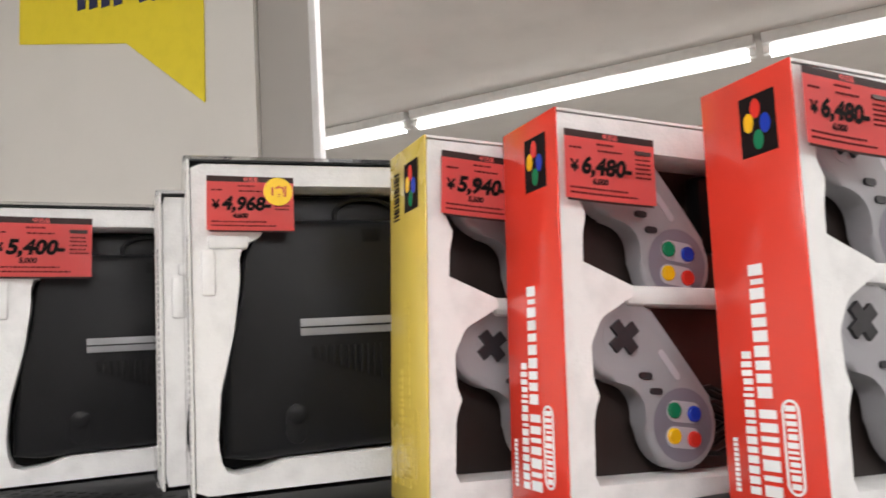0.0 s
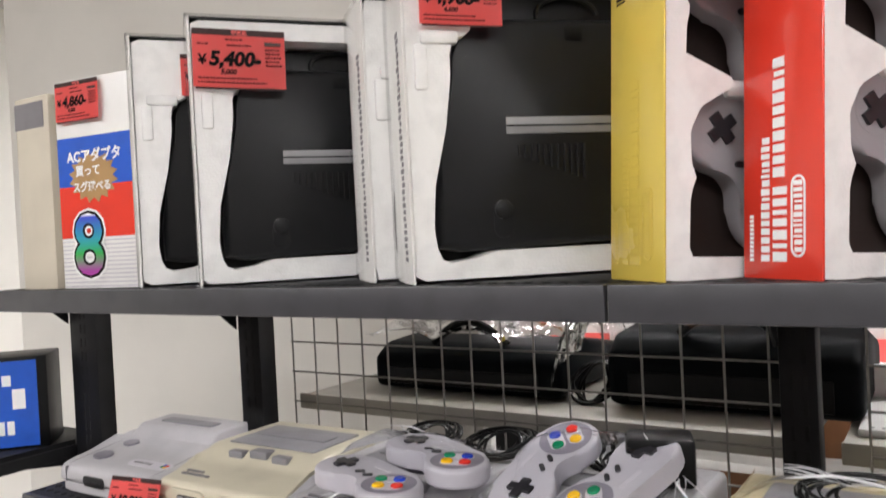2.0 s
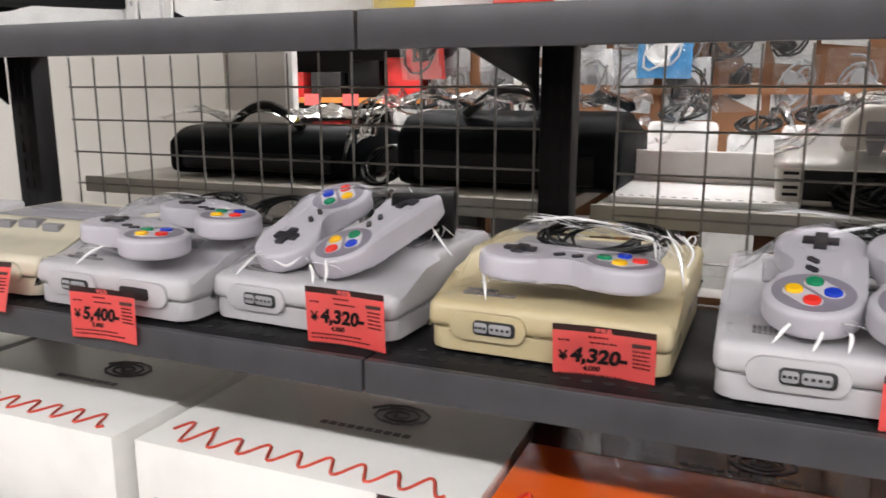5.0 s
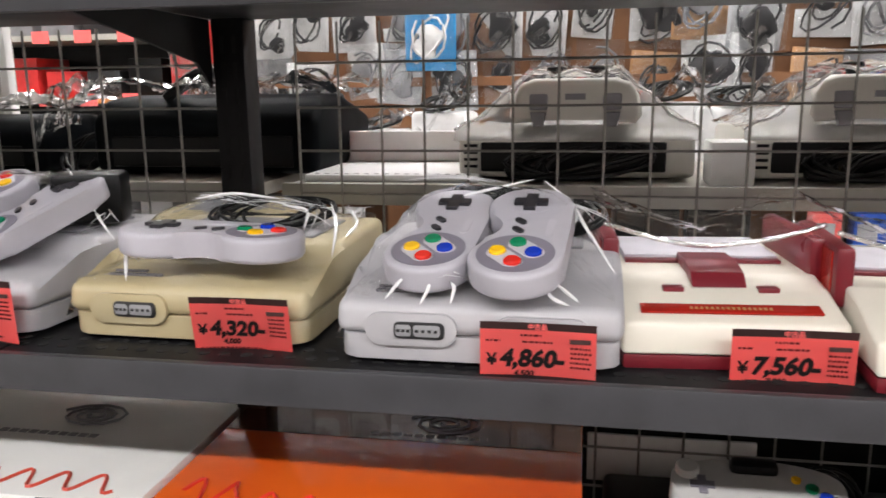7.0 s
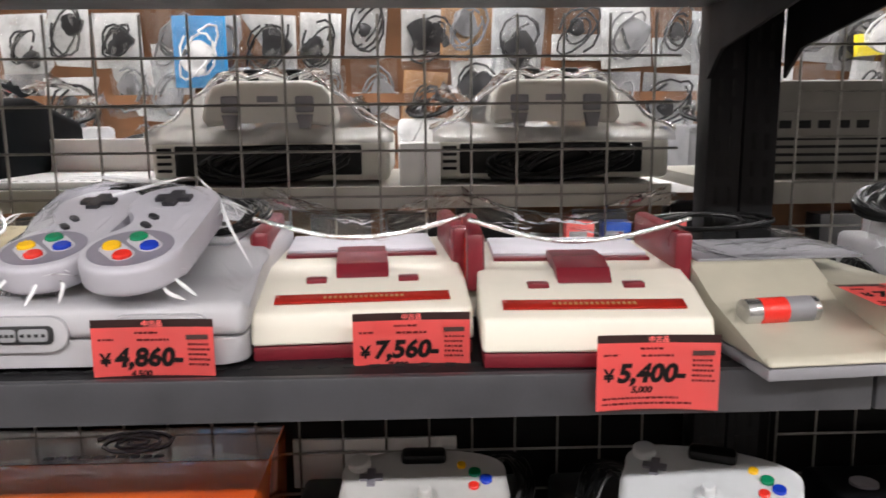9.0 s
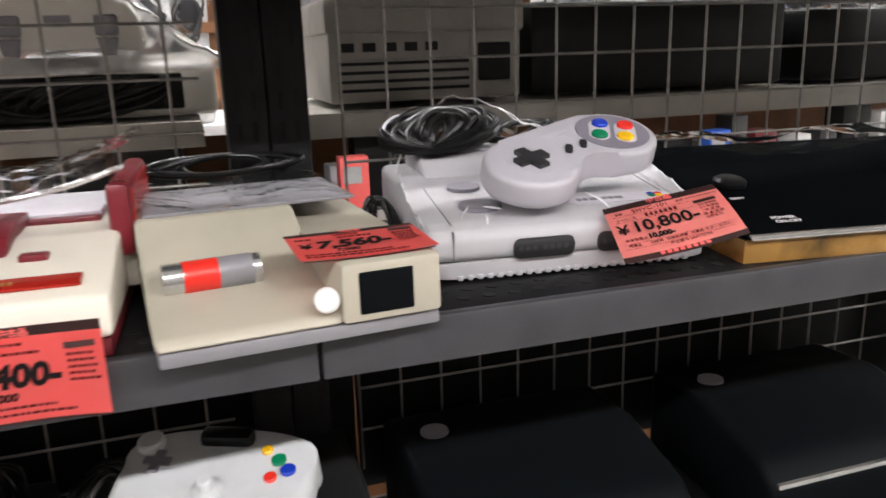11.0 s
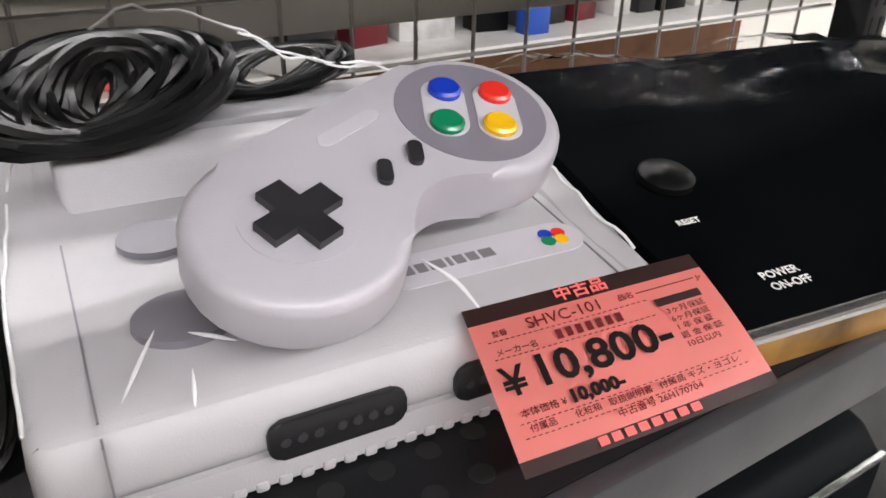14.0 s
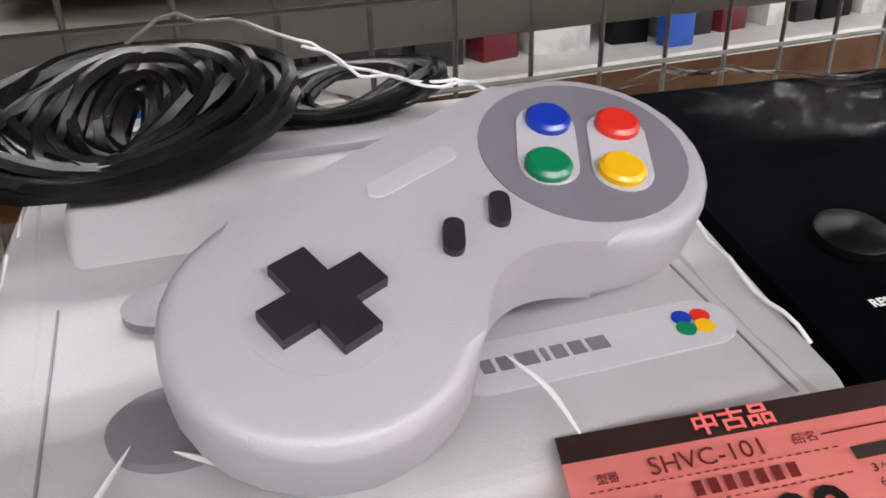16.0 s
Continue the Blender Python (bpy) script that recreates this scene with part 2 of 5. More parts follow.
def hose(bm, pts, r, n=6):
    """A bent round cable along points."""
    pts = [Vector(p) for p in pts]
    rings = []
    u = None
    for i, p in enumerate(pts):
        d = (pts[min(i + 1, len(pts) - 1)] - pts[max(i - 1, 0)]).normalized()
        u = (u - d * u.dot(d)).normalized() if u is not None else d.orthogonal().normalized()
        w = d.cross(u)
        rings.append([bm.verts.new(p + (u * math.cos(2 * math.pi * k / n) + w * math.sin(2 * math.pi * k / n)) * r) for k in range(n)])
    for a, b in zip(rings, rings[1:]):
        for k in range(n):
            bm.faces.new((a[k], a[(k + 1) % n], b[(k + 1) % n], b[k]))


def coil(rng, lx, ly, lz, loops, r=0.0018):
    """A coiled-up cable lying in a heap of the given size, resting at z = 0."""
    bm = bmesh.new()
    pts = []
    for k in range(loops * 24):
        a = 2 * math.pi * k / 24
        s = 0.72 + 0.26 * math.sin(0.216 * k) + rng.uniform(-0.015, 0.015)
        pts.append((lx / 2 * s * math.cos(a), ly / 2 * s * math.sin(a), r + lz * (0.5 + 0.5 * math.sin(0.134 * k + a * 0.5)) * 0.9))
    hose(bm, pts, r)
    return bm


def round_rect(w, h, r, n=5):
    pts = []
    for cx, cy, a0 in ((w / 2 - r, h / 2 - r, 0), (-w / 2 + r, h / 2 - r, 90), (-w / 2 + r, -h / 2 + r, 180), (w / 2 - r, -h / 2 + r, 270)):
        for i in range(n + 1):
            a = radians(a0 + 90 * i / n)
            pts.append((cx + r * math.cos(a), cy + r * math.sin(a)))
    return pts


def shifted(pts, dx, dy):
    return [(x + dx, y + dy) for x, y in pts]


def writing(s, size, material, parent, m, name="lettering", bold=0.0, align="LEFT"):
    c = bpy.data.curves.new(name, "FONT")
    c.body, c.size, c.align_x, c.offset, c.extrude = s, size, align, bold, 0.00006
    c.resolution_u = 3
    tmp = bpy.data.objects.new(name, c)
    me = bpy.data.meshes.new_from_object(tmp)
    bpy.data.objects.remove(tmp)
    me.materials.clear()
    me.materials.append(material)
    ob = new(name, me)
    ob.parent = parent
    ob.matrix_basis = m
    return ob


def drape(parent, x0, x1, y0, y1, height, rng, material, name="clear_bag", nx=26, ny=26, rough=0.006, skirt=0.0, m=None):
    """A sheet of clear film pulled over what lies under it."""
    bm = bmesh.new()
    sx, sy = rng.uniform(0, 50), rng.uniform(0, 50)
    grid = []
    for j in range(ny + 1):
        rowv = []
        for i in range(nx + 1):
            x, y = x0 + (x1 - x0) * i / nx, y0 + (y1 - y0) * j / ny
            n1 = noise.noise((x * 28 + sx, y * 16 + sy, 0.0))
            n2 = abs(noise.noise((x * 60 + y * 35 + sx, y * 45 + sy, 3.0)))
            rowv.append(bm.verts.new((x, y, height(x, y) + rough * (0.6 * n1 + n2))))
        grid.append(rowv)
    for j in range(ny):
        for i in range(nx):
            bm.faces.new((grid[j][i], grid[j][i + 1], grid[j + 1][i + 1], grid[j + 1][i]))
    ob = part(name, bm, material, parent, "crinkled clear plastic bag", m=m)
    ob.visible_shadow = False
    return ob


# ---- the room ----
def setting(name, bm, material, label=""):
    return tagged(part(name, bm, material, None, label, smooth=False), label, name.split("_")[0], kind="structure")


setting("floor", boxm(-4, 5.5, -2.6, 5.2, -0.1, 0), M_FLOOR, "pale grey vinyl shop floor")
setting("ceiling", boxm(-4, 5.5, -2.6, 5.2, CEIL, CEIL + 0.1), M_CEIL, "off-white ceiling board")
# Added out of view, near and dark, to hold down bounce onto the shelves.
setting("wall_south", boxm(-4, 5.5, -2.7, -2.6, 0, CEIL), M_BOUNCECUT, "unseen dark warm-grey wall added to cut bounced light")
setting("wall_north", boxm(-4, 5.5, 5.2, 5.3, 0, CEIL), M_WALL, "off-white painted wall")
setting("wall_west", boxm(-4.1, -4, -2.6, 5.2, 0, CEIL), M_WALL, "off-white painted wall")
setting("wall_east", boxm(5.5, 5.6, -2.6, 5.2, 0, CEIL), M_WALL, "off-white painted wall")
column = setting("column_panel", boxm(-1.95, -0.604, 0.62, 0.67, 0, CEIL - 0.002), M_WALL, "smooth off-white wall panel beside the shelves")
part("corner_trim", boxm(-0.602, -0.484, 0.628, 0.665, 0, CEIL - 0.004, bev=0.004), M_COLUMN, column, "grey corner trim")
part("edge_strip", boxm(-0.482, -0.466, 0.622, 0.64, 0, CEIL - 0.004, bev=0.003), M_WHITE, column, "white edge strip")

for row in TUBE_ROWS:
    for k in range(5):
        xx = -2.476 + 1.75 * k
        lamp = thing("ceiling_light", pose(xx, row, CEIL), "long white ceiling light with a bare glowing tube", "light", "ceiling lights")
        part("housing", boxm(-0.86, 0.86, -0.06, 0.06, -0.05, 0, bev=0.004), M_FIX, lamp)
        bm = bmesh.new()
        rod(bm, (-0.83, 0, -0.075), (0.83, 0, -0.075), 0.026, 14)
        part("tube", bm, M_TUBE, lamp, "glowing white tube")
        for s in (-1, 1):
            part("tube_socket", boxm(s * 0.845 - 0.015, s * 0.845 + 0.015, -0.02, 0.02, -0.085, -0.045, bev=0.003), M_FIX, lamp)

# ---- the shelf rack ----
UP, MID, LOW = 1.360, 1.100, 0.835
DEPTH = 0.25


def shelf(name, x0, x1, z, label):
    ob = thing(name, pose(0, 0, z), label, "shelf", "shelves of the rack")
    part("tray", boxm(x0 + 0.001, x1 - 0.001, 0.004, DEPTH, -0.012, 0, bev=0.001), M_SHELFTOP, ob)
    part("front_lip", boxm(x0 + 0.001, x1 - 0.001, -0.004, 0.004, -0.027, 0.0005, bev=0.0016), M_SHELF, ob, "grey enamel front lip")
    bm = bmesh.new()
    n = int((x1 - x0) / 0.016)
    for i in range(n):
        for yy in (0.020, 0.036):
            disc(bm, x0 + 0.009 + i * 0.016 + (0.008 if yy > 0.03 else 0), yy, 0.0, 0.0004, 0.0040, 12)
    tagged(part("perforation", bm, M_HOLE, ob), kind="stuff")
    return ob


SEAMS = [-0.85, 0.0, 0.83, 1.66]
for x0, x1 in zip(SEAMS, SEAMS[1:]):
    shelf("upper_shelf", x0, x1, UP, "dark grey enamelled steel shelf with a front lip")
    shelf("middle_shelf", x0 if x0 > -0.8 else -0.80, x1, MID, "dark grey perforated steel shelf with a front lip")
    shelf("lower_shelf", x0, x1, LOW, "dark grey steel shelf under the consoles")


def post(x, y=0.229, w=0.030):
    ob = thing("rack_post", pose(x, y, 0), "black slotted steel rack post", "post", "posts of the rack")
    part("upright", boxm(-w / 2, w / 2, 0, 0.03, 0, UP - 0.01, bev=0.002), M_POST, ob)
    bm = bmesh.new()
    for i in range(24):
        for s in (-0.006, 0.006):
            box(bm, s - 0.0018, s + 0.0018, -0.0006, 0.0004, 0.80 + i * 0.0235, 0.815 + i * 0.0235)
    tagged(part("slotting", bm, M_HOLE, ob), kind="stuff")
    return ob


def bracket(x, z):
    ob = thing("shelf_bracket", pose(x, 0, z), "black steel bracket under the shelf", "bracket", "shelf brackets")
    part("arm", wedge([(0.03, -0.013), (0.228, -0.013), (0.228, -0.075), (0.20, -0.052), (0.03, -0.024)], -0.0015, 0.0015), M_POST, ob)
    return ob


for px, pw in ((-1.024, 0.075), (-0.622, 0.042), (0.087, 0.032), (0.8215, 0.031), (0.8535, 0.031), (1.55, 0.03)):
    post(px, w=pw)
    for z in (UP, MID):
        bracket(px - pw / 2 - 0.002 if px != 0.8535 else px + 0.0175, z)


def mesh_panel(x0, x1, z0, z1, step=0.0418, row=1.183):
    ob = thing("wire_mesh_panel", pose(0, 0.262, 0), "grey wire mesh panel closing the back of the shelf", "wire mesh", "wire mesh panels")
    x = x0
    while x <= x1 + 1e-6:
        bm = bmesh.new()
        rod(bm, (x, 0, z0), (x, 0, z1), 0.0013, 5)
        part("upright_wire", bm, M_WIRE, ob)
        x += step
    z = row
    while z > z0:
        z -= 0.0415
    z += 0.0415
    while z <= z1:
        bm = bmesh.new()
        rod(bm, (x0, -0.0026, z), (x1, -0.0026, z), 0.0013, 5)
        part("cross_wire", bm, M_WIRE, ob)
        z += 0.0415
    return ob


mesh_panel(-0.57, 0.08, 0.86, 1.345)
mesh_panel(0.1402, 0.79, 0.86, 1.345)
mesh_panel(0.9015, 1.53, 0.86, 1.345, 0.0395, 1.1505)


# ---- price tags ----


def price_tag(m, price, sub, label, curl=0.004, sticker=False, grow=1.0):
    """Salmon card with dark bands; hangs from its upper edge, x across, z up."""
    w, h = 0.0735, 0.0475
    ob = thing("price_tag", m @ Matrix.Scale(grow, 4), label, "price tag", "price tags")

    def sheet(x0, x1, z0, z1, off, n=8):
        bm = bmesh.new()
        cols = [[bm.verts.new((x0 + (x1 - x0) * i / n, off - curl * ((x0 + (x1 - x0) * i / n) / w - 0.5) ** 2 * 4 * (0.3 + (-zz) / h) , zz)) for i in range(n + 1)] for zz in (z0, z1)]
        for i in range(n):
            bm.faces.new((cols[0][i], cols[0][i + 1], cols[1][i + 1], cols[1][i]))
        bmesh.ops.solidify(bm, geom=bm.faces[:], thickness=0.0003)
        return bm
    part("card", sheet(0, w, -h, -0.005, 0), M_TAG, ob)
    part("header_band", sheet(0, w, -0.005, 0, 0), M_TAGDARK, ob, "dark brown header band")
    part("footer_band", sheet(0.002, w - 0.002, -h - 0.0015, -h + 0.0005, 0.0005), M_TAGDARK, ob, "dark brown footer band")

    def dip(x, z):
        return -curl * (x / w - 0.5) ** 2 * 4 * (0.3 - z / h)

    def put(s, size, x, z, material, name, bold=0.0, align="LEFT", slant=0.0):
        t = writing(s, size, material, ob, Matrix.Identity(4), name, bold, align)
        for v in t.data.vertices:
            px, pz = x + v.co.x + slant * v.co.y, z + v.co.y
            v.co = (px, dip(px, pz) - 0.0005 - v.co.z, pz)
    put("中古品", 0.0042, w / 2, -0.0042, M_TAG, "header_lettering", 0.0001, "CENTER")
    put("¥", 0.011, 0.0045, -0.0290, M_INK, "yen_sign", 0.0003)
    put(price + "-", 0.0160 if len(price) < 6 else 0.0132, 0.0125, -0.0295, M_INK, "price", 0.0007, "LEFT", 0.18)
    put(sub, 0.0056, 0.0215, -0.0365, M_INK, "small_price", 0.0002, "LEFT", 0.18)
    bm = bmesh.new()
    rng = random.Random(price + sub)
    for zz, x0, x1 in ((-0.0085, 0.026, 0.040), (-0.0125, 0.004, 0.013), (-0.013, 0.027, 0.046), (-0.040, 0.004, 0.05), (-0.0435, 0.004, 0.058)):
        x = x0
        while x < x1:
            l = rng.uniform(0.001, 0.0035)
            box(bm, x, min(x + l, x1), dip(x, zz) - 0.0006, dip(x, zz) - 0.0002, zz - 0.0006, zz + 0.0006)
            x += l + 0.0008
    for k in range(5):
        x = 0.0575
        while x < 0.069:
            l = rng.uniform(0.0008, 0.0022)
            box(bm, x, x + l, dip(x, -0.016 - 0.0032 * k) - 0.0007, dip(x, -0.016 - 0.0032 * k) - 0.0003, -0.0165 - 0.0032 * k, -0.0153 - 0.0032 * k)
            x += l + 0.0007
    tagged(part("fine_print", bm, M_INKRED, ob, "rows of small print too fine to read"), kind="stuff")
    part("print_block", boxm(0.057, 0.070, dip(0.0635, -0.011) - 0.0012, dip(0.0635, -0.011) - 0.0004, -0.0125, -0.0098), M_TAGDARK, ob)
    if sticker:
        bm = bmesh.new()
        disc(bm, 0, 0, 0, 0.0003, 0.0125, 28)
        st = part("round_sticker", bm, M_STICKER, ob, "round yellow sticker", m=pose(0.060, -0.0012, -0.013, 90, 0, 0))
        writing("1割", 0.010, M_PRINTR, st, pose(0, -0.0035, 0.0006), "sticker_lettering", 0.0003, "CENTER")
    return ob


# ---- game pads ----
def pad_outline():
    """Two round ends joined by a straight back and a waisted front."""
    R, c, low = 0.0315, 0.0390, -0.0150
    pts = [(-c + R * math.cos(radians(90 + 220 * i / 18)), R * math.sin(radians(90 + 220 * i / 18))) for i in range(19)]
    x0, y0 = pts[-1]
    x1, y1 = x0 + 0.009 * 0.766, y0 + 0.009 * 0.643
    half = []
    for i in range(1, 8):
        t = i / 8
        half.append(((1 - t) ** 3 * x0 + 3 * (1 - t) ** 2 * t * x1 + 3 * (1 - t) * t * t * -0.007, (1 - t) ** 3 * y0 + 3 * (1 - t) ** 2 * t * y1 + 3 * (1 - t) * t * t * low + t ** 3 * low))
    pts += half + [(0, low)] + [(-x, y) for x, y in half[::-1]]
    pts += [(c + R * math.cos(radians(230 + 220 * i / 18)), R * math.sin(radians(230 + 220 * i / 18))) for i in range(19)]
    return pts + [(0.02, 0.0317), (0, 0.0318), (-0.02, 0.0317)]


PAD_H = 0.019


def game_pad(m, parent=None, label="grey game pad with four coloured buttons", coarse=False, plastic=None):
    """Long axis x, cable side +y, face up; stands on z = 0."""
    shell = part("game_pad", prism(pad_outline(), 0, PAD_H, 0.0042, 4), plastic or M_PAD, parent, "" if parent is None else label, m=m)
    if parent is None:
        tagged(shell, label, "game pad", "game pads")
    t = PAD_H
    bm = bmesh.new()
    disc(bm, 0.0390, 0, t - 0.001, t + 0.0003, 0.0258, 40)
    part("button_plate", bm, M_PLATE, shell, "dark grey round plate")
    for s in (-1, 1):
        pts = [(x, y) for x, y in round_rect(0.0300, 0.0148, 0.0073, 6)]
        ca = math.cos(radians(45)), math.sin(radians(45))
        o = (0.0390 - s * 0.0064, 0.0062 * s)
        pts = [(o[0] + x * ca[0] - y * ca[1], o[1] + x * ca[1] + y * ca[0]) for x, y in pts]
        part("button_recess", prism(pts, t, t + 0.0007, 0.0003, 1), M_RECESS, shell)
    r = 0.0118
    for nm, mt, dx, dy in (("blue_button", M_BLUE, 0, r), ("red_button", M_RED, 0.0131, 0), ("yellow_button", M_YELLOW, 0, -r), ("green_button", M_GREEN, -0.0131, 0)):
        bm = bmesh.new()
        disc(bm, 0.0390 + dx, dy, t, t + 0.0034, 0.0057, 20, dome=0.0012)
        part(nm, bm, mt, shell)
    bm = bmesh.new()
    disc(bm, -0.0390, 0, t - 0.001, t + 0.0002, 0.0165, 36)
    part("key_ring", bm, plastic or M_PAD, shell)
    a, b = 0.0122, 0.0043
    cross = [(-b, -a), (b, -a), (b, -b), (a, -b), (a, b), (b, b), (b, a), (-b, a), (-b, b), (-a, b), (-a, -b), (-b, -b)]
    part("direction_key", prism(shifted(cross, -0.0390, 0), t, t + 0.0030, 0.0010, 2, True), M_KEY, shell, "black rubber cross key")
    for dx in (-0.0075, 0.0064):
        pts = round_rect(0.0100, 0.0046, 0.0022, 4)
        c, s = math.cos(radians(48)), math.sin(radians(48))
        pts = [(dx + x * c - y * s, -0.0030 + x * s + y * c) for x, y in pts]
        part("start_key", prism(pts, t, t + 0.0018, 0.0006, 2, True), M_KEY, shell)
    part("maker_plate", prism(shifted(round_rect(0.026, 0.0052, 0.0026, 5), 0.0, 0.0185), t - 0.0006, t + 0.0004, 0.0003, 1), M_RECESS, shell, "raised pill-shaped maker's plate")
    return shell


# ---- consoles of the sixteen-bit kind ----
def console(m, body, label, w=0.19, d=0.205, port="single"):
    """Front edge on y = 0, stands on z = 0, x to both sides."""
    ob = thing("game_console", m, label, "game console", "game consoles on the shelf")
    h = w / 2
    part("lower_shell", prism(shifted(round_rect(w - 0.004, d - 0.004, 0.012, 5), 0, d / 2), 0.004, 0.021, 0.0015, 2), body, ob)
    up = wedge([(0.0, 0.0215), (d, 0.0215), (d, 0.064), (0.085, 0.064), (0.062, 0.048), (0.004, 0.043)], -h, h, 0.007, 4)
    part("upper_shell", up, body, ob)
    part("cartridge_deck", boxm(-0.068, 0.068, 0.092, d - 0.03, 0.0635, 0.0665, bev=0.002), M_DECK, ob, "dark grey cartridge deck")
    part("cartridge_flap", boxm(-0.055, 0.055, 0.125, 0.150, 0.0663, 0.0685, bev=0.001), M_DECK, ob)
    for s in (-1, 1):
        part("power_switch", boxm(s * 0.035 - 0.012, s * 0.035 + 0.012, 0.070, 0.082, 0.053, 0.062, bev=0.002), M_DECK, ob)
    part("eject_key", boxm(-0.014, 0.014, 0.072, 0.088, 0.055, 0.0645, bev=0.002), M_DECK, ob)
    pm = pose(-h + 0.052, -0.0006, 0.026, 90, 0, 0)
    plate = part("port_plate", prism(round_rect(0.062, 0.022, 0.0105, 6), -0.003, 0.0012, 0.0006, 2), body, ob, m=pm)
    pr = part("controller_port", prism(shifted(round_rect(0.034, 0.0115, 0.0035, 4), 0.006, 0), 0.001, 0.0026, 0.0006, 2), M_PORT, plate, "dark controller socket")
    for fx, fw in ((-0.0045, 0.0105), (0.0112, 0.0178)):
        part("socket_face", prism(shifted(round_rect(fw, 0.0080, 0.0022, 4), fx, 0), 0.0022, 0.0030, 0.0004, 2), M_N64S, plate, "grey socket face")
    for i in range(7):
        px = -0.0078 + i * 0.0033 if i < 3 else 0.0048 + (i - 3) * 0.0042
        part("socket_pin", boxm(px - 0.0011, px + 0.0011, -0.0010, 0.0010, 0.0030, 0.0033), M_PORT, plate)
    pm2 = pose(h - 0.052, -0.0006, 0.026, 90, 0, 0)
    plate2 = part("port_plate", prism(round_rect(0.062, 0.022, 0.0105, 6), -0.003, 0.0012, 0.0006, 2), body, ob, m=pm2)
    part("controller_port", prism(shifted(round_rect(0.034, 0.0115, 0.0035, 4), -0.006, 0), 0.001, 0.0026, 0.0006, 2), M_PORT, plate2, "dark controller socket")
    bm = bmesh.new()
    for k, (x0, x1) in enumerate(((-0.072, -0.046), (-0.072, -0.030))):
        x = x0
        while x < x1:
            box(bm, x, x + 0.0026, 0.030 - k * 0.008, 0.0335 - k * 0.008, 0.0460 - 0.001 * k, 0.0476 - 0.0008 * k)
            x += 0.0034
    part("maker_mark", bm, M_PRINTG, ob, "small dark lettering of the maker")
    for sx in (-1, 1):
        for yy in (0.02, d - 0.02):
            bm = bmesh.new()
            disc(bm, sx * (h - 0.025), yy, 0, 0.005, 0.007, 12)
            part("foot", bm, M_BLACK, ob)
    return ob


def console_height(x, y, w=0.19, d=0.205):
    e = min(1, max(0, (w / 2 - abs(x)) / 0.006))
    e *= min(1, max(0, (d - y) / 0.006)) * min(1, max(0, y / 0.004))
    top = 0.043 if y < 0.062 else (0.043 + min(1, (y - 0.055) / 0.03) * 0.022)
    return top * (0.35 + 0.65 * e)


def cable_heap(m, lx, ly, lz, loops, seed, r=0.0018):
    ob = part("coiled_cable", coil(random.Random(seed), lx, ly, lz, loops, r), M_CABLE, None, m=m)
    return tagged(ob, "black cables coiled up in a heap", "cable", "coiled cables")


TAGL = "salmon-red price tag with a dark header hanging at the shelf edge"


def block_marks(bm, y0, y1, z0, z1, rng, x0=-0.0025, x1=-0.0020, cell=0.8):
    """A run of plain solid blocks up a spine, standing for a word mark."""
    h = y1 - y0
    z = z0
    while z < z1:
        w = h * cell * rng.choice((0.3, 0.5, 0.62, 0.62))
        box(bm, x0, x1, y0, y1 - h * rng.choice((0, 0, 0.12)), z, z + w)
        z += w + h * 0.2


# ---- boxed consoles on the upper shelf ----
def ring_panel(outer, inner, y0, y1):
    """A plate in the x-z plane with a shaped window, from depth y0 to y1."""
    bm = bmesh.new()
    n = len(outer)
    lay = [[bm.verts.new((x, y, z)) for x, z in loop] for loop, y in ((outer, y0), (inner, y0), (inner, y1), (outer, y1))]
    for a, b in ((0, 1), (1, 2), (2, 3), (3, 0)):
        for i in range(n):
            bm.faces.new((lay[a][i], lay[a][(i + 1) % n], lay[b][(i + 1) % n], lay[b][i]))
    return bm


def along(poly, n, cx, cz):
    """n points on a closed outline, met by rays from (cx, cz)."""
    out = []
    for k in range(n):
        a = 2 * math.pi * k / n
        dx, dz = math.cos(a), math.sin(a)
        best = None
        for (x0, z0), (x1, z1) in zip(poly, poly[1:] + poly[:1]):
            ex, ez = x1 - x0, z1 - z0
            det = dx * ez - dz * ex
            if abs(det) < 1e-12:
                continue
            s = ((x0 - cx) * ez - (z0 - cz) * ex) / det
            u = ((x0 - cx) * dz - (z0 - cz) * dx) / det
            if s > 0 and -1e-9 <= u <= 1 + 1e-9 and (best is None or s < best):
                best = s
        out.append((cx + dx * best, cz + dz * best))
    return out


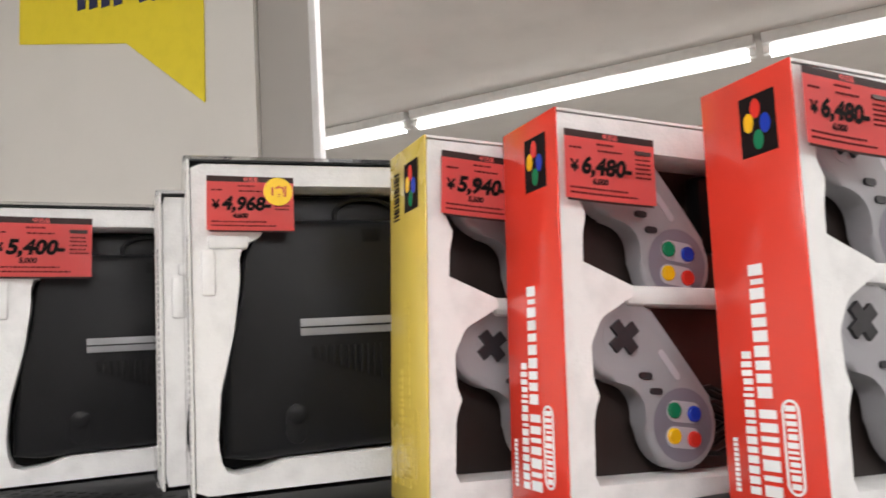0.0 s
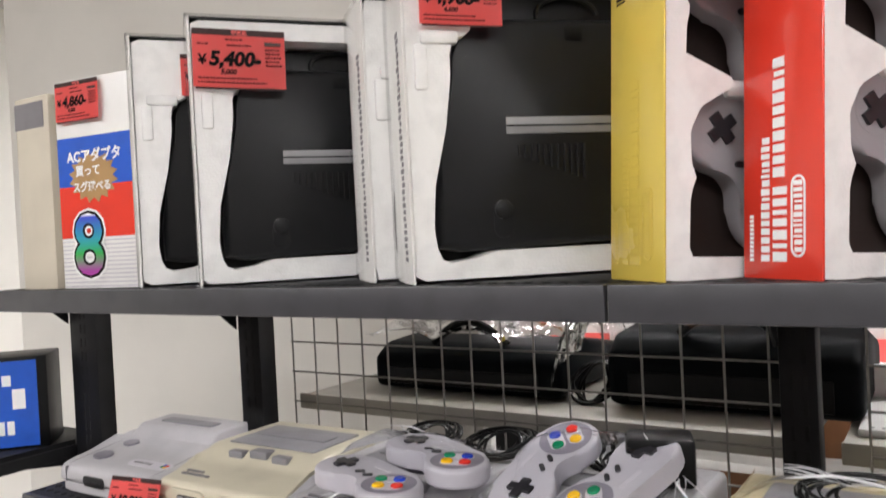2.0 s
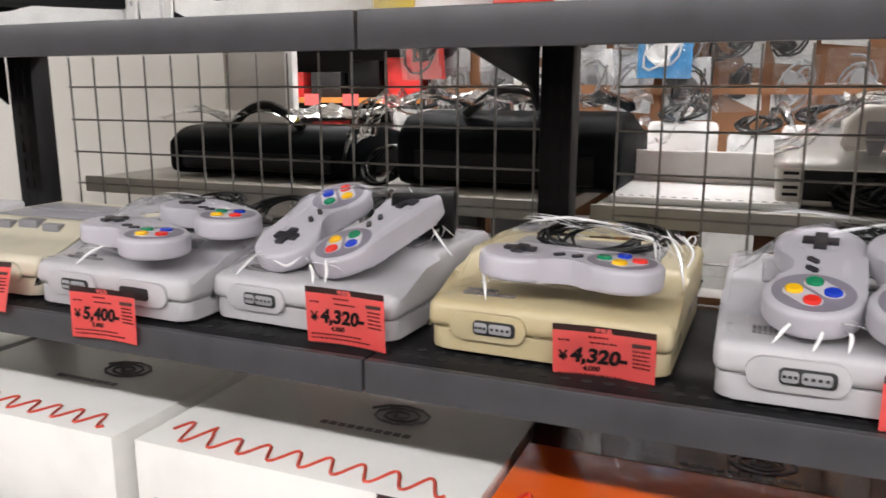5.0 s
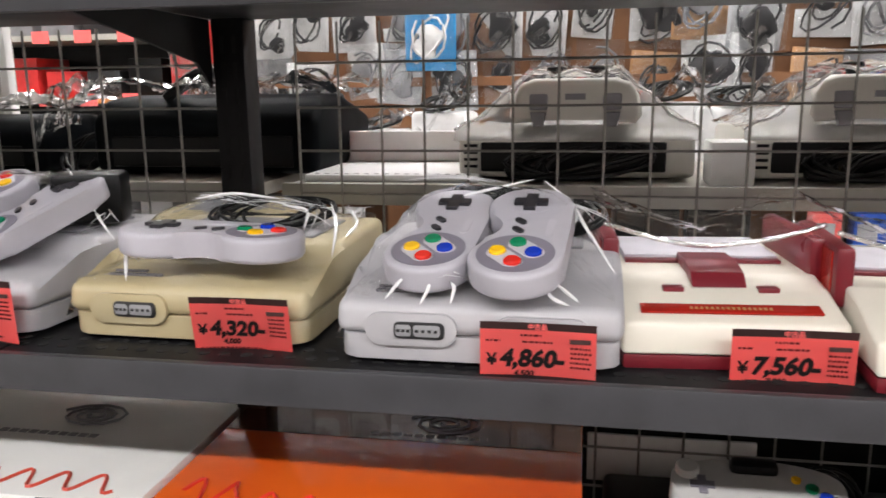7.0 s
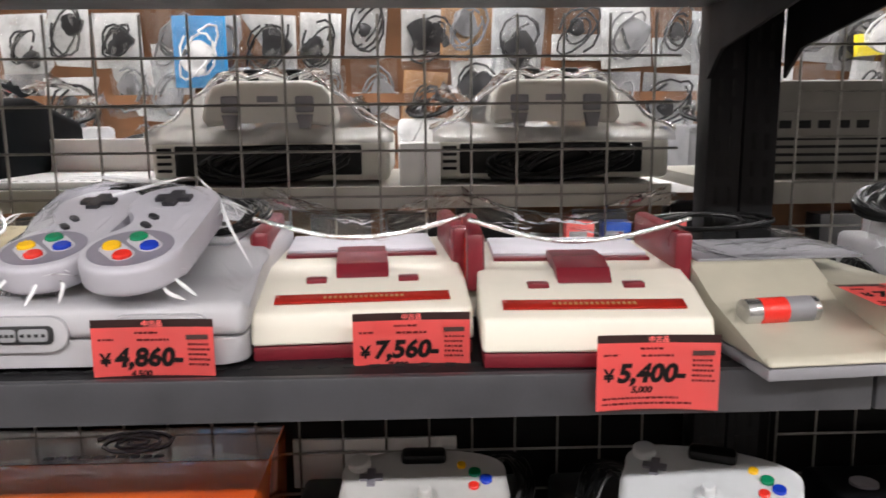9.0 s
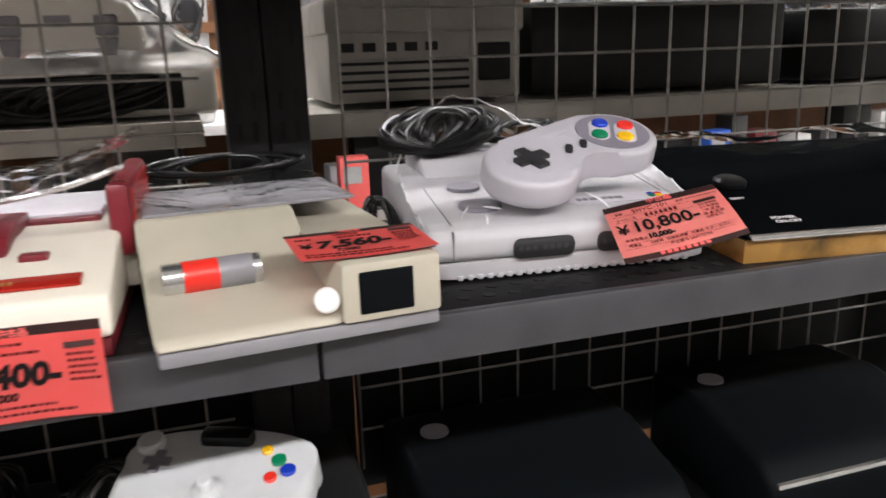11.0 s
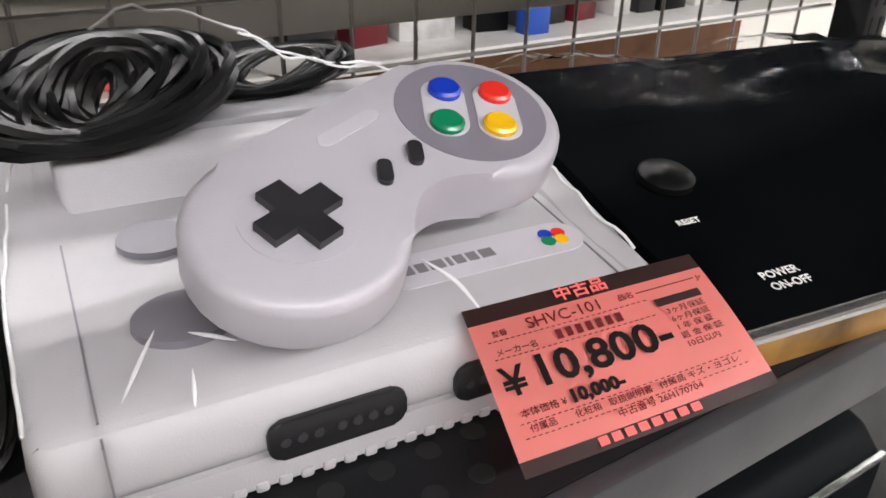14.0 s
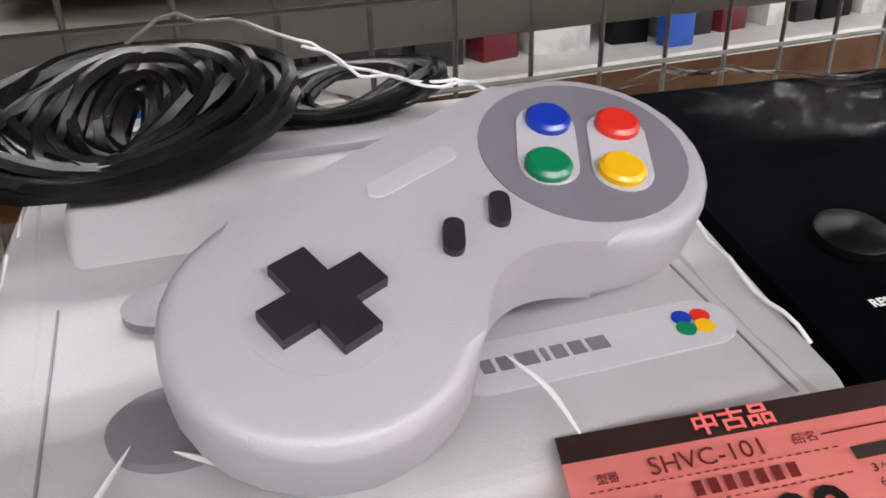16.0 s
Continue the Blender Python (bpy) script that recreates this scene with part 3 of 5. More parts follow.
def dark_box(m, label, W=0.25, T=0.078, H=0.285):
    """Clear-wrapped box: white foam with a charcoal console in its hollow. Face on y = 0, spine on x = 0."""
    ob = thing("boxed_console", m, label, "boxed console", "boxed consoles on the upper shelf")
    n = 120
    outer = along([(0.003, 0.003), (W - 0.003, 0.003), (W - 0.003, H - 0.003), (0.003, H - 0.003)], n, W / 2, H / 2)
    hole = [(0.025, 0.022), (0.035, 0.017), (0.06, 0.020), (0.075, 0.026), (W - 0.02, 0.026), (W - 0.02, H - 0.022), (0.063, H - 0.022),
            (0.063, H - 0.062), (0.060, H - 0.068), (0.046, H - 0.074), (0.042, H - 0.085), (0.042, H - 0.105), (0.036, H - 0.15), (0.024, 0.085), (0.021, 0.045)]
    part("foam_tray", ring_panel(outer, along(hole, n, W * 0.55, H / 2), 0.002, 0.045), M_FOAM, ob, "white foam tray")
    part("foam_ledge", boxm(0.016, 0.050, -0.001, 0.010, H - 0.078, H - 0.066, bev=0.003), M_FOAM, ob)
    part("foam_rib", boxm(0.010, 0.022, -0.001, 0.010, H - 0.118, H - 0.078, bev=0.003), M_FOAM, ob)
    part("tray_back", boxm(0.004, W - 0.004, 0.045, 0.048, 0.004, H - 0.004), M_BLACK, ob)
    prof = [(0.027, 0.030), (0.05, 0.026), (W - 0.024, 0.030), (W - 0.024, H - 0.05), (0.055, H - 0.05), (0.048, H - 0.085), (0.045, H - 0.12), (0.033, 0.115), (0.026, 0.07)]
    body = part("console_body", prism([(x, z) for x, z in prof], -0.040, -0.014, 0.008, 3), M_N64, ob, "charcoal console in the hollow", m=pose(0, 0, 0, 90, 0, 0))
    part("stripe", boxm(0.094, W - 0.03, 0.130, 0.145, -0.0142, -0.0125, bev=0.0006), M_N64S, body, "grey stripe")
    part("stripe_groove", boxm(0.094, W - 0.03, 0.1365, 0.138, -0.0127, -0.0121), M_N64, body)
    for k in range(11):
        part("vent_rib", boxm(0.104 + k * 0.0062, 0.1068 + k * 0.0062, 0.110 - 0.0022 * k, 0.120, -0.0145, -0.0116, bev=0.0004), M_HOLE, body)
    bm = bmesh.new()
    disc(bm, 0.088, 0.062, -0.0145, -0.0100, 0.0085, 22, dome=0.001)
    part("power_button", bm, M_N64, body)
    part("button_well", prism(shifted(round_rect(0.019, 0.034, 0.0092, 6), 0.088, 0.054), -0.0145, -0.0132, 0.0005, 2), M_N64, body)
    part("upper_console", boxm(0.066, W - 0.022, 0.028, 0.044, H - 0.085, H - 0.025, bev=0.005), M_BLACK, ob, "black plug and cable compartment")
    part("plug", boxm(0.150, 0.175, 0.014, 0.028, H - 0.075, H - 0.055, bev=0.004), M_BLACK, ob)
    bm = bmesh.new()
    hose(bm, [(0.16 + 0.03 * math.cos(a / 3), 0.022, H - 0.045 + 0.016 * math.sin(a / 3)) for a in range(0, 14)], 0.0022)
    part("plug_cable", bm, M_CABLE, ob)
    part("box_edge", boxm(0, W, 0.049, T, 0, H, bev=0.002), M_CARD_W, ob, "white card sides with worn print")
    for nm, a in (("black_rim", (0, 0.002, -0.001, 0.049, 0, H)), ("black_rim", (0.002, W, -0.001, 0.049, H - 0.002, H))):
        part(nm, boxm(*a), M_BLACK if nm == "black_rim" and a[1] > 0.1 else M_CARD_W, ob)
    bm = bmesh.new()
    rng = random.Random(int(W * 1000 + H * 1e4))
    for zz in range(34):
        z = 0.02 + zz * 0.006
        box(bm, -0.0006, 0.0001, 0.018 + rng.uniform(0, 0.004), 0.026 + rng.uniform(0, 0.006), z, z + 0.004)
    tagged(part("spine_print", bm, M_PRINTG, ob, "column of grey print too worn to read"), kind="stuff")
    sleeve = part("clear_sleeve", boxm(-0.003, W + 0.002, -0.004, T, 0, H + 0.003, bev=0.002), M_CLEAR2, ob, "stiff clear plastic sleeve")
    sleeve.visible_shadow = False
    return ob


def pad_box(m, card, label, W=0.215, T=0.074, H=0.268):
    """Open-faced card box standing on end, with two pads bedded in foam. Face on y = 0, spine on x = 0."""
    ob = thing("boxed_console", m, label, "boxed console", "boxed consoles on the upper shelf")
    sp = part("spine", boxm(-0.002, 0.0, -0.001, T, 0, H, bev=0.0008), card, ob, "glossy printed card spine")
    part("back_card", boxm(0, W, T - 0.003, T, 0, H), card, ob)
    part("top_card", boxm(0, W, 0.0, T - 0.003, H - 0.002, H), M_CARD_W, ob)
    n = 140
    outer = along([(0.0005, 0.001), (W, 0.001), (W, H - 0.003), (0.0005, H - 0.003)], n, W * 0.45, H * 0.5)
    hole = [(0.020, 0.018), (W - 0.015, 0.018), (W - 0.015, H - 0.025), (0.016, H - 0.025), (0.015, H - 0.06), (0.021, H - 0.072), (0.018, H - 0.085),
            (0.017, H - 0.112), (0.030, H - 0.122), (0.055, H - 0.118), (0.058, H - 0.126), (0.030, H - 0.142), (0.021, H - 0.160), (0.022, 0.085), (0.026, 0.075), (0.021, 0.062)]
    part("foam_tray", ring_panel(outer, along(hole, n, W * 0.5, H * 0.5), 0.001, 0.040), M_FOAM, ob, "white foam tray with torn edges")
    part("foam_bridge", boxm(0.06, W - 0.02, 0.012, 0.040, H - 0.132, H - 0.118, bev=0.004), M_FOAM, ob)
    # Near-black sheet paints the shade inside the foam's hollow.
    part("hollow", boxm(0.002, W - 0.002, 0.040, 0.043, 0.002, H - 0.004), M_HOLLOWSHADE, ob, "hollow of the tray with its shade painted dark")
    for z, x in ((H - 0.070, 0.085), (H - 0.185, 0.082)):
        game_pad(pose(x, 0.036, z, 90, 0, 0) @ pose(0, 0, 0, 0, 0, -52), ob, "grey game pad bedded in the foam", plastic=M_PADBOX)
    part("adapter", boxm(0.135, 0.185, 0.018, 0.038, H - 0.09, H - 0.03, bev=0.006), M_BLACK, ob)
    bm = bmesh.new()
    hose(bm, [(0.14 + 0.025 * math.cos(a * 0.7), 0.030 - 0.004 * math.sin(a), 0.04 + 0.015 * math.sin(a * 0.7) + a * 0.0006) for a in range(40)], 0.002)
    part("cable_coil", bm, M_CABLE, ob)
    # printing on the spine
    part("logo_square", boxm(-0.0026, -0.0019, 0.012, 0.040, H - 0.052, H - 0.014), M_INK, sp, "black square with four coloured dots")
    for mt, yy, zz in ((M_RED, 0.027, H - 0.023), (M_YELLOW, 0.033, H - 0.031), (M_BLUE, 0.020, H - 0.034), (M_GREEN, 0.026, H - 0.043)):
        bm = bmesh.new()
        disc(bm, 0, 0, 0, 0.0004, 0.0052, 18)
        part("logo_dot", bm, mt, sp, m=pose(-0.0025, yy, zz, 90, 0, -90) @ Matrix.Diagonal((0.75, 1.2, 1, 1)))
    light = M_PRINTW if card is M_CARD_R else M_CARD_Y
    ringo = round_rect(0.054, 0.013, 0.0064, 6)
    ringi = round_rect(0.051, 0.010, 0.0049, 6)
    part("maker_oval", ring_panel(ringo, ringi, -0.0001, 0.0003), light, sp, "pill-shaped outline of the maker's mark", m=pose(-0.0024, 0.020, 0.042, 0, 0, -90) @ pose(0, 0, 0, 0, 90, 0))
    bm = bmesh.new()
    rng = random.Random(5)
    block_marks(bm, 0.0165, 0.0240, 0.0185, 0.064, rng, cell=0.7)
    block_marks(bm, 0.0305, 0.0435, 0.012, 0.062, rng)
    block_marks(bm, 0.0325, 0.0435, 0.069, 0.150, rng, cell=1.0)
    block_marks(bm, 0.0470, 0.0550, 0.012, 0.094, rng, cell=0.9)
    tagged(part("spine_lettering", bm, light, sp, "large letters running up the spine, drawn as bars"), kind="stuff")
    bm = bmesh.new()
    z = 0.012
    while z < 0.045:
        box(bm, -0.0025, -0.0020, 0.063, 0.0665, z, z + 0.0022)
        z += 0.003
    tagged(part("spine_small_print", bm, light, sp), kind="stuff")
    if card is M_CARD_Y:
        bm = bmesh.new()
        for k in range(14):
            box(bm, -0.0025, -0.0020, 0.052, 0.064, H - 0.055 + k * 0.0028, H - 0.0537 + k * 0.0028 + (k % 3) * 0.0004)
        part("bar_code", bm, M_INK, sp, "black bar code")
    return ob


PHI = 50
box_a = dark_box(pose(-0.560, 0.018, UP, 0, 0, PHI + 3), "clear-sleeved box with white foam and a charcoal console")
box_b = dark_box(pose(-0.453, 0.014, UP, 0, 0, PHI + 2), "clear-sleeved box with white foam and a charcoal console")
box_c = dark_box(pose(-0.252, 0.052, UP, 0, 0, PHI), "clear-sleeved box with white foam, its console mostly hidden", H=0.272)
box_d = dark_box(pose(-0.179, 0.014, UP, 0, 0, PHI - 4), "clear-sleeved box with white foam and a charcoal console")
box_y = pad_box(pose(0.038, 0.014, UP, 0, 3.0, PHI), M_CARD_Y, "faded yellow card box holding two grey pads in foam")
box_r = pad_box(pose(0.139, 0.011, UP, 0, 3.0, PHI), M_CARD_R, "glossy red card box holding two grey pads in foam")
box_r2 = pad_box(pose(0.286, 0.010, UP, 0, 2.5, PHI), M_CARD_R, "glossy red card box holding two grey pads in foam")


def on_face(m, x, z, roll=0):
    return m @ pose(x, -0.0052, z, 0, roll, 0)


BT = "salmon-red price tag with a dark header stuck on a box"
price_tag(on_face(box_b.matrix_basis, 0.004, 0.272, 1), "5,400", "5,000", BT, 0.001, False, 1.3)
price_tag(on_face(box_d.matrix_basis, 0.016, 0.270, 1), "4,968", "4,600", BT, 0.001, True)
price_tag(on_face(box_a.matrix_basis, 0.055, 0.265, 0), "4,860", "4,500", BT, 0.001)
price_tag(on_face(box_y.matrix_basis, 0.010, 0.256, 2), "5,940", "5,500", BT, 0.001)
price_tag(on_face(box_r.matrix_basis, 0.002, 0.252, 1), "6,480", "6,000", BT, 0.001)
price_tag(on_face(box_r2.matrix_basis, 0.002, 0.262, 2), "6,480", "6,000", BT, 0.001)

ac = thing("boxed_console", pose(-0.715, 0.02, UP, 0, 0, 8), "tall card box in blue, red and white with a rainbow numeral", "boxed console", "boxed consoles on the upper shelf")
part("card", boxm(0, 0.125, 0, 0.07, 0, 0.255, bev=0.001), M_CARD_W, ac)
part("blue_panel", boxm(0.001, 0.124, -0.0004, 0, 0.125, 0.185), M_CARD_B, ac, "blue printed panel")
part("red_panel", boxm(0.001, 0.124, -0.0004, 0, 0.062, 0.125), M_CARD_R, ac, "red printed panel")
bm = bmesh.new()
for k in range(12):
    box(bm, 0.001, 0.124, -0.0003, 0, 0.002 + k * 0.005, 0.0035 + k * 0.005)
tagged(part("ruling", bm, M_RECESS, ac), kind="stuff")
star = []
for k in range(32):
    a, r = 2 * math.pi * k / 32, 0.042 if k % 2 else 0.033
    star.append((0.06 + r * math.cos(a), r * 0.75 * math.sin(a) + 0.135))
part("starburst", prism(star, 0.0004, 0.0008), mat("gold_print", (0.42, 0.25, 0.10), 0.4), ac, "brown starburst", m=pose(0, 0, 0, 90, 0, 0))
writing("ACアダプタ", 0.017, M_PRINTW, ac, pose(0.018, -0.0012, 0.155, 90), "lettering", 0.0005)
writing("買って", 0.014, M_PRINTW, ac, pose(0.032, -0.0016, 0.138, 90), "lettering", 0.0004)
writing("スグ遊べる", 0.013, M_PRINTW, ac, pose(0.026, -0.0016, 0.119, 90), "lettering", 0.0004)
writing("8", 0.105, M_PRINTW, ac, pose(0.022, -0.0010, 0.018, 90), "numeral_edge", 0.007)
writing("8", 0.105, M_INK, ac, pose(0.022, -0.0014, 0.018, 90), "numeral_outline", 0.0045)
rain = bpy.data.materials.new("rainbow_print")
rain.use_nodes = True
nt = rain.node_tree
tcr, sep, rmp = nt.nodes.new("ShaderNodeTexCoord"), nt.nodes.new("ShaderNodeSeparateXYZ"), nt.nodes.new("ShaderNodeValToRGB")
nt.links.new(tcr.outputs["Generated"], sep.inputs[0])
nt.links.new(sep.outputs[1], rmp.inputs[0])
for p, c in ((0.05, (0.35, 0.03, 0.30)), (0.35, (0.02, 0.35, 0.05)), (0.6, (0.01, 0.30, 0.40)), (0.95, (0.03, 0.05, 0.5))):
    e = rmp.color_ramp.elements.new(p)
    e.color = (*c, 1)
rmp.color_ramp.elements.remove(rmp.color_ramp.elements[0])
nt.links.new(rmp.outputs[0], nt.nodes["Principled BSDF"].inputs["Base Color"])
writing("8", 0.105, rain, ac, pose(0.022, -0.0018, 0.018, 90), "numeral", 0.0012)
price_tag(pose(-0.706, 0.016, UP + 0.252, 0, 0, 8), "4,860", "4,500", BT, 0.001)
be = thing("card_box", pose(-0.80, 0.016, UP, 0, 0, 2), "narrow beige card box standing on end", "box")
part("card", boxm(0, 0.072, 0, 0.12, 0, 0.245, bev=0.0015), M_CARD_BE, be)
part("dark_label", boxm(0.0, 0.062, -0.0006, 0, 0.205, 0.238), M_PRINTG, be, "dark grey label")

# ---- banner on the column ----
bn = thing("wall_banner", pose(-1.05, 0.619, 2.12), "yellow paper banner with a notched lower edge on the wall", "banner")
pts = [(-0.225, 0.097), (-0.225, 0.60), (0.33, 0.56), (0.325, -0.152), (0.114, 0.018)]
part("paper", prism(pts, 0, 0.002), M_BANNER, bn, m=pose(0, 0, 0, 90, 0, 0))
bm = bmesh.new()
for k in range(7):
    if k != 4:
        box(bm, -0.03 + k * 0.037, -0.03 + k * 0.037 + 0.024, -0.004, -0.002, 0.125 - k * 0.006, 0.165 - k * 0.006)
for k in range(3):
    for q in (0, 1):
        disc_x = 0.02 + k * 0.018 + q * 0.13
        box(bm, disc_x, disc_x + 0.010, -0.004, -0.002, 0.185 - q * 0.03 + 0.006 * (k == 1), 0.195 - q * 0.03 + 0.006 * (k == 1))
part("shop_mark", bm, M_NAVY, bn, "navy lettering of the shop, drawn as bars")
for k, xx in enumerate((0.08, 0.20)):
    part("blue_badge", boxm(xx, xx + 0.10, -0.004, -0.002, 0.21 - k * 0.01, 0.33), M_CARD_B, bn, "blue square badge")

M_WHITEFILM = film("folded_film", gloss=0.72, rough=0.20, bscale=120.0, bump=0.7)


M_TENT = film("milky_film", gloss=0.45, rough=0.35, bscale=30.0, bump=0.6)
# Opaque white that paints the lamp's reflection onto bag creases.
M_GLINT = mat("film_glint_white", (0.82, 0.82, 0.83), 0.10, var=0.05, scale=60, coat=0.5)


def crease_glints(parent, spots, rng):
    """Lamp glints on the creases of a clear bag, painted as thin white ridges: tapered and curved, at the spots given
    (x, y, z, length, heading).
    """
    for x, y, z, l, a in spots:
        for k in range(4):
            bm = bmesh.new()
            n = 12
            aa = radians(a + rng.uniform(-28, 28))
            c, s = math.cos(aa), math.sin(aa)
            ll = l * rng.uniform(0.5, 1.1)
            bow, ox, oy = rng.uniform(-0.008, 0.008), rng.uniform(-0.008, 0.008), rng.uniform(-0.004, 0.006)
            wide = rng.uniform(0.0004, 0.0012)
            rows = []
            for i in range(n + 1):
                u = i / n - 0.5
                w = wide * (1 - 3.8 * u * u)
                b = bow * (1 - 4 * u * u)
                px, py = x + ox + c * ll * u - s * b, y + oy + s * ll * u + c * b
                pz = z + 0.001 * k - 0.008 * u + 0.003 * (1 - 4 * u * u)
                rows.append([bm.verts.new((px - s * w, py + c * w, pz)), bm.verts.new((px, py, pz + w)), bm.verts.new((px + s * w, py - c * w, pz))])
            for p, q in zip(rows, rows[1:]):
                bm.faces.new((p[0], p[1], q[1], q[0]))
                bm.faces.new((p[1], p[2], q[2], q[1]))
            bmesh.ops.solidify(bm, geom=bm.faces[:], thickness=0.0002)
            for f in bm.faces:
                f.smooth = True
            part("bag_fold", bm, M_GLINT, parent, "lamp glint painted white on a crease of the clear bag")


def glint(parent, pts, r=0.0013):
    """One lamp glint on a clear bag's crease, painted as a white rounded ridge, thick in the middle and pointed at both
    ends.
    """
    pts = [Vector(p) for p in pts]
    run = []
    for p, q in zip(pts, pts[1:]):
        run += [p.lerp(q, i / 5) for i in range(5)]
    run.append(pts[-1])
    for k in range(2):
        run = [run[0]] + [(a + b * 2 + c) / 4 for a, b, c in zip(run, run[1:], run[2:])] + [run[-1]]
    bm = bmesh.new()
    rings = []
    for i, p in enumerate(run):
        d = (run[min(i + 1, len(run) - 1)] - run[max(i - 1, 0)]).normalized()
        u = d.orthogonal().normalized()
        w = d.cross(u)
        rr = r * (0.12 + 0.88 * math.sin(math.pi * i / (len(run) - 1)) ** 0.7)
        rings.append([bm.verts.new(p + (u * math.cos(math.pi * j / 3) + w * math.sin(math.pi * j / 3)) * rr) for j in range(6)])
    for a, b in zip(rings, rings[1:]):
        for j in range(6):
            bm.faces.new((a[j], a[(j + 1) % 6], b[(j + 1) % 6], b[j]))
    return part("bag_fold", bm, M_GLINT, parent, "lamp glint painted white on a crease of the clear bag")


# ---- compact consoles ----
JX, JY = 1.0026, 0.0390


def compact(m, label, detail=True):
    ob = thing("game_console", m, label, "game console", "game consoles on the shelf")
    h, d = 0.097, 0.170
    part("lower_shell", prism(shifted(round_rect(2 * h - 0.004, d - 0.004, 0.012, 6), 0, d / 2), 0.003, 0.013, 0.001, 2), M_SFC, ob)
    part("upper_shell", wedge([(0.0, 0.0135), (d, 0.0135), (d, 0.053), (0.10, 0.053), (0.088, 0.0465), (0.010, 0.0365), (0.002, 0.031)], -h, h, 0.006, 4), M_SFC, ob, "smooth light grey shell")
    part("cartridge_hump", wedge([(0.095, 0.050), (d - 0.004, 0.050), (d - 0.004, 0.066), (0.112, 0.064)], -0.078, 0.078, 0.004, 3), M_SFC, ob)
    part("cartridge_slot", boxm(-0.05, 0.05, 0.125, 0.143, 0.063, 0.0672, bev=0.001), M_DECK, ob)
    for s in (-1, 1):
        part("seam_line", boxm(s * 0.080 - 0.0003, s * 0.080 + 0.0003, 0.006, 0.12, 0.0, 0.0005), M_DECK, ob, m=pose(0, 0, 0.0352) @ pose(0, 0, 0, 7.2))
        part("front_seam", boxm(s * 0.080 - 0.0003, s * 0.080 + 0.0003, -0.0003, 0.004, 0.0150, 0.0330), M_DECK, ob)
        pm = pose(-0.022 if s < 0 else 0.034, -0.0004, 0.0195, 90, 0, 0)
        pr = part("controller_port", prism(round_rect(0.040, 0.0125, 0.004, 5), -0.001, 0.0012, 0.0008, 2), M_PORT, ob, "black controller socket", m=pm)
        bm = bmesh.new()
        for i in range(7):
            x = -0.0155 + i * 0.0046 + (0.002 if i > 2 else 0)
            disc(bm, x, 0, 0.0011, 0.0018, 0.0015, 8)
        part("socket_face", bm, M_PIN, pr)
    for yy, zz, r in ((0.036, 0.0400, 0.0115), (0.078, 0.0452, 0.0095)):
        pts = [(r * math.cos(2 * math.pi * i / 26) * 1.25, r * math.sin(2 * math.pi * i / 26)) for i in range(26)]
        part("round_key", prism(pts, 0, 0.003, 0.0012, 3, True), M_RECESSD, ob, "grey oval key", m=pose(-0.053, yy, zz - 0.0005, 7.2, 0, 0))
    part("logo_plate", prism(round_rect(0.076, 0.017, 0.0083, 6), 0, 0.0005), M_RECESS, ob, "pill-shaped logo plate", m=pose(0.044, 0.034, 0.0396, 7.2, 0, 0))
    bm = bmesh.new()
    x = -0.004
    for l in (0.0030, 0.0034, 0.0052, 0.0014, 0.0034, 0.0036, 0.0050):
        box(bm, x, x + l, 0.0506, 0.0550, 0.0001, 0.0005)
        x += l + 0.0013
    part("logo_lettering", bm, M_PRINTG, ob, "grey lettering of the logo drawn as bars", m=pose(0.018, 0.034, 0.0399, 7.2) @ pose(0, -0.0528, 0))
    for mt, dx, dy in ((M_BLUE, -0.002, 0.0022), (M_RED, 0.003, 0.0016), (M_GREEN, -0.003, -0.0018), (M_YELLOW, 0.002, -0.0022)):
        bm = bmesh.new()
        disc(bm, 0.071 + dx, dy, 0, 0.0006, 0.0026, 12)
        part("logo_dot", bm, mt, ob, m=pose(0, 0.034, 0.0400, 7.2))
    for i in range(25):
        part("base_rib", boxm(-0.078 + i * 0.0064, -0.0738 + i * 0.0064, 0.0012, 0.006, 0.0015, 0.0052, bev=0.0012), M_SFC, ob)
    return ob


M_RECESSD = mat("oval_key_grey", (0.20, 0.19, 0.22), 0.4, var=0.05)
jr = compact(pose(JX, JY, MID, 0, 0, -5), "compact light grey game console in a clear bag")

# ---- consoles on the middle shelf ----
G = "light grey game console in a clear bag on the shelf"
con_a = console(pose(-0.468, 0.022, MID, 0, 0, 1), M_SFCB, "beige game console without a pad on the shelf", 0.183)
con_b = console(pose(-0.275, 0.012, MID, 0, 0, -2), M_SFC, G)
con_c = console(pose(-0.084, 0.034, MID, 0, 0, -3), M_SFC, G)
con_d = console(pose(0.131, 0.034, MID, 0, 0, -1), M_YEL, "yellowed game console in a clear bag on the shelf")
con_e = console(pose(0.348, 0.014, MID, 0, 0, 0), M_SFC, G)
PADS = [
    (-0.2680, 0.0450, 1.1790, 2.0, -20.0),
    (-0.2280, 0.1050, 1.1900, 2.0, -25.0),
    (-0.1120, 0.1200, 1.1900, -22.0, 80.0),
    (-0.0390, 0.1100, 1.1900, 21.0, -115.0),
    (0.1435, 0.0620, 1.1820, 2.0, 1.0),
    (0.3150, 0.0880, 1.1850, 15.0, -95.0),
    (0.3755, 0.0700, 1.1880, 16.0, -94.0),
]
for x, y, z, tilt, yaw in PADS:
    game_pad(pose(x, y, z - PAD_H, 0, 0, yaw) @ pose(0, 0, 0, 0, tilt, 0))
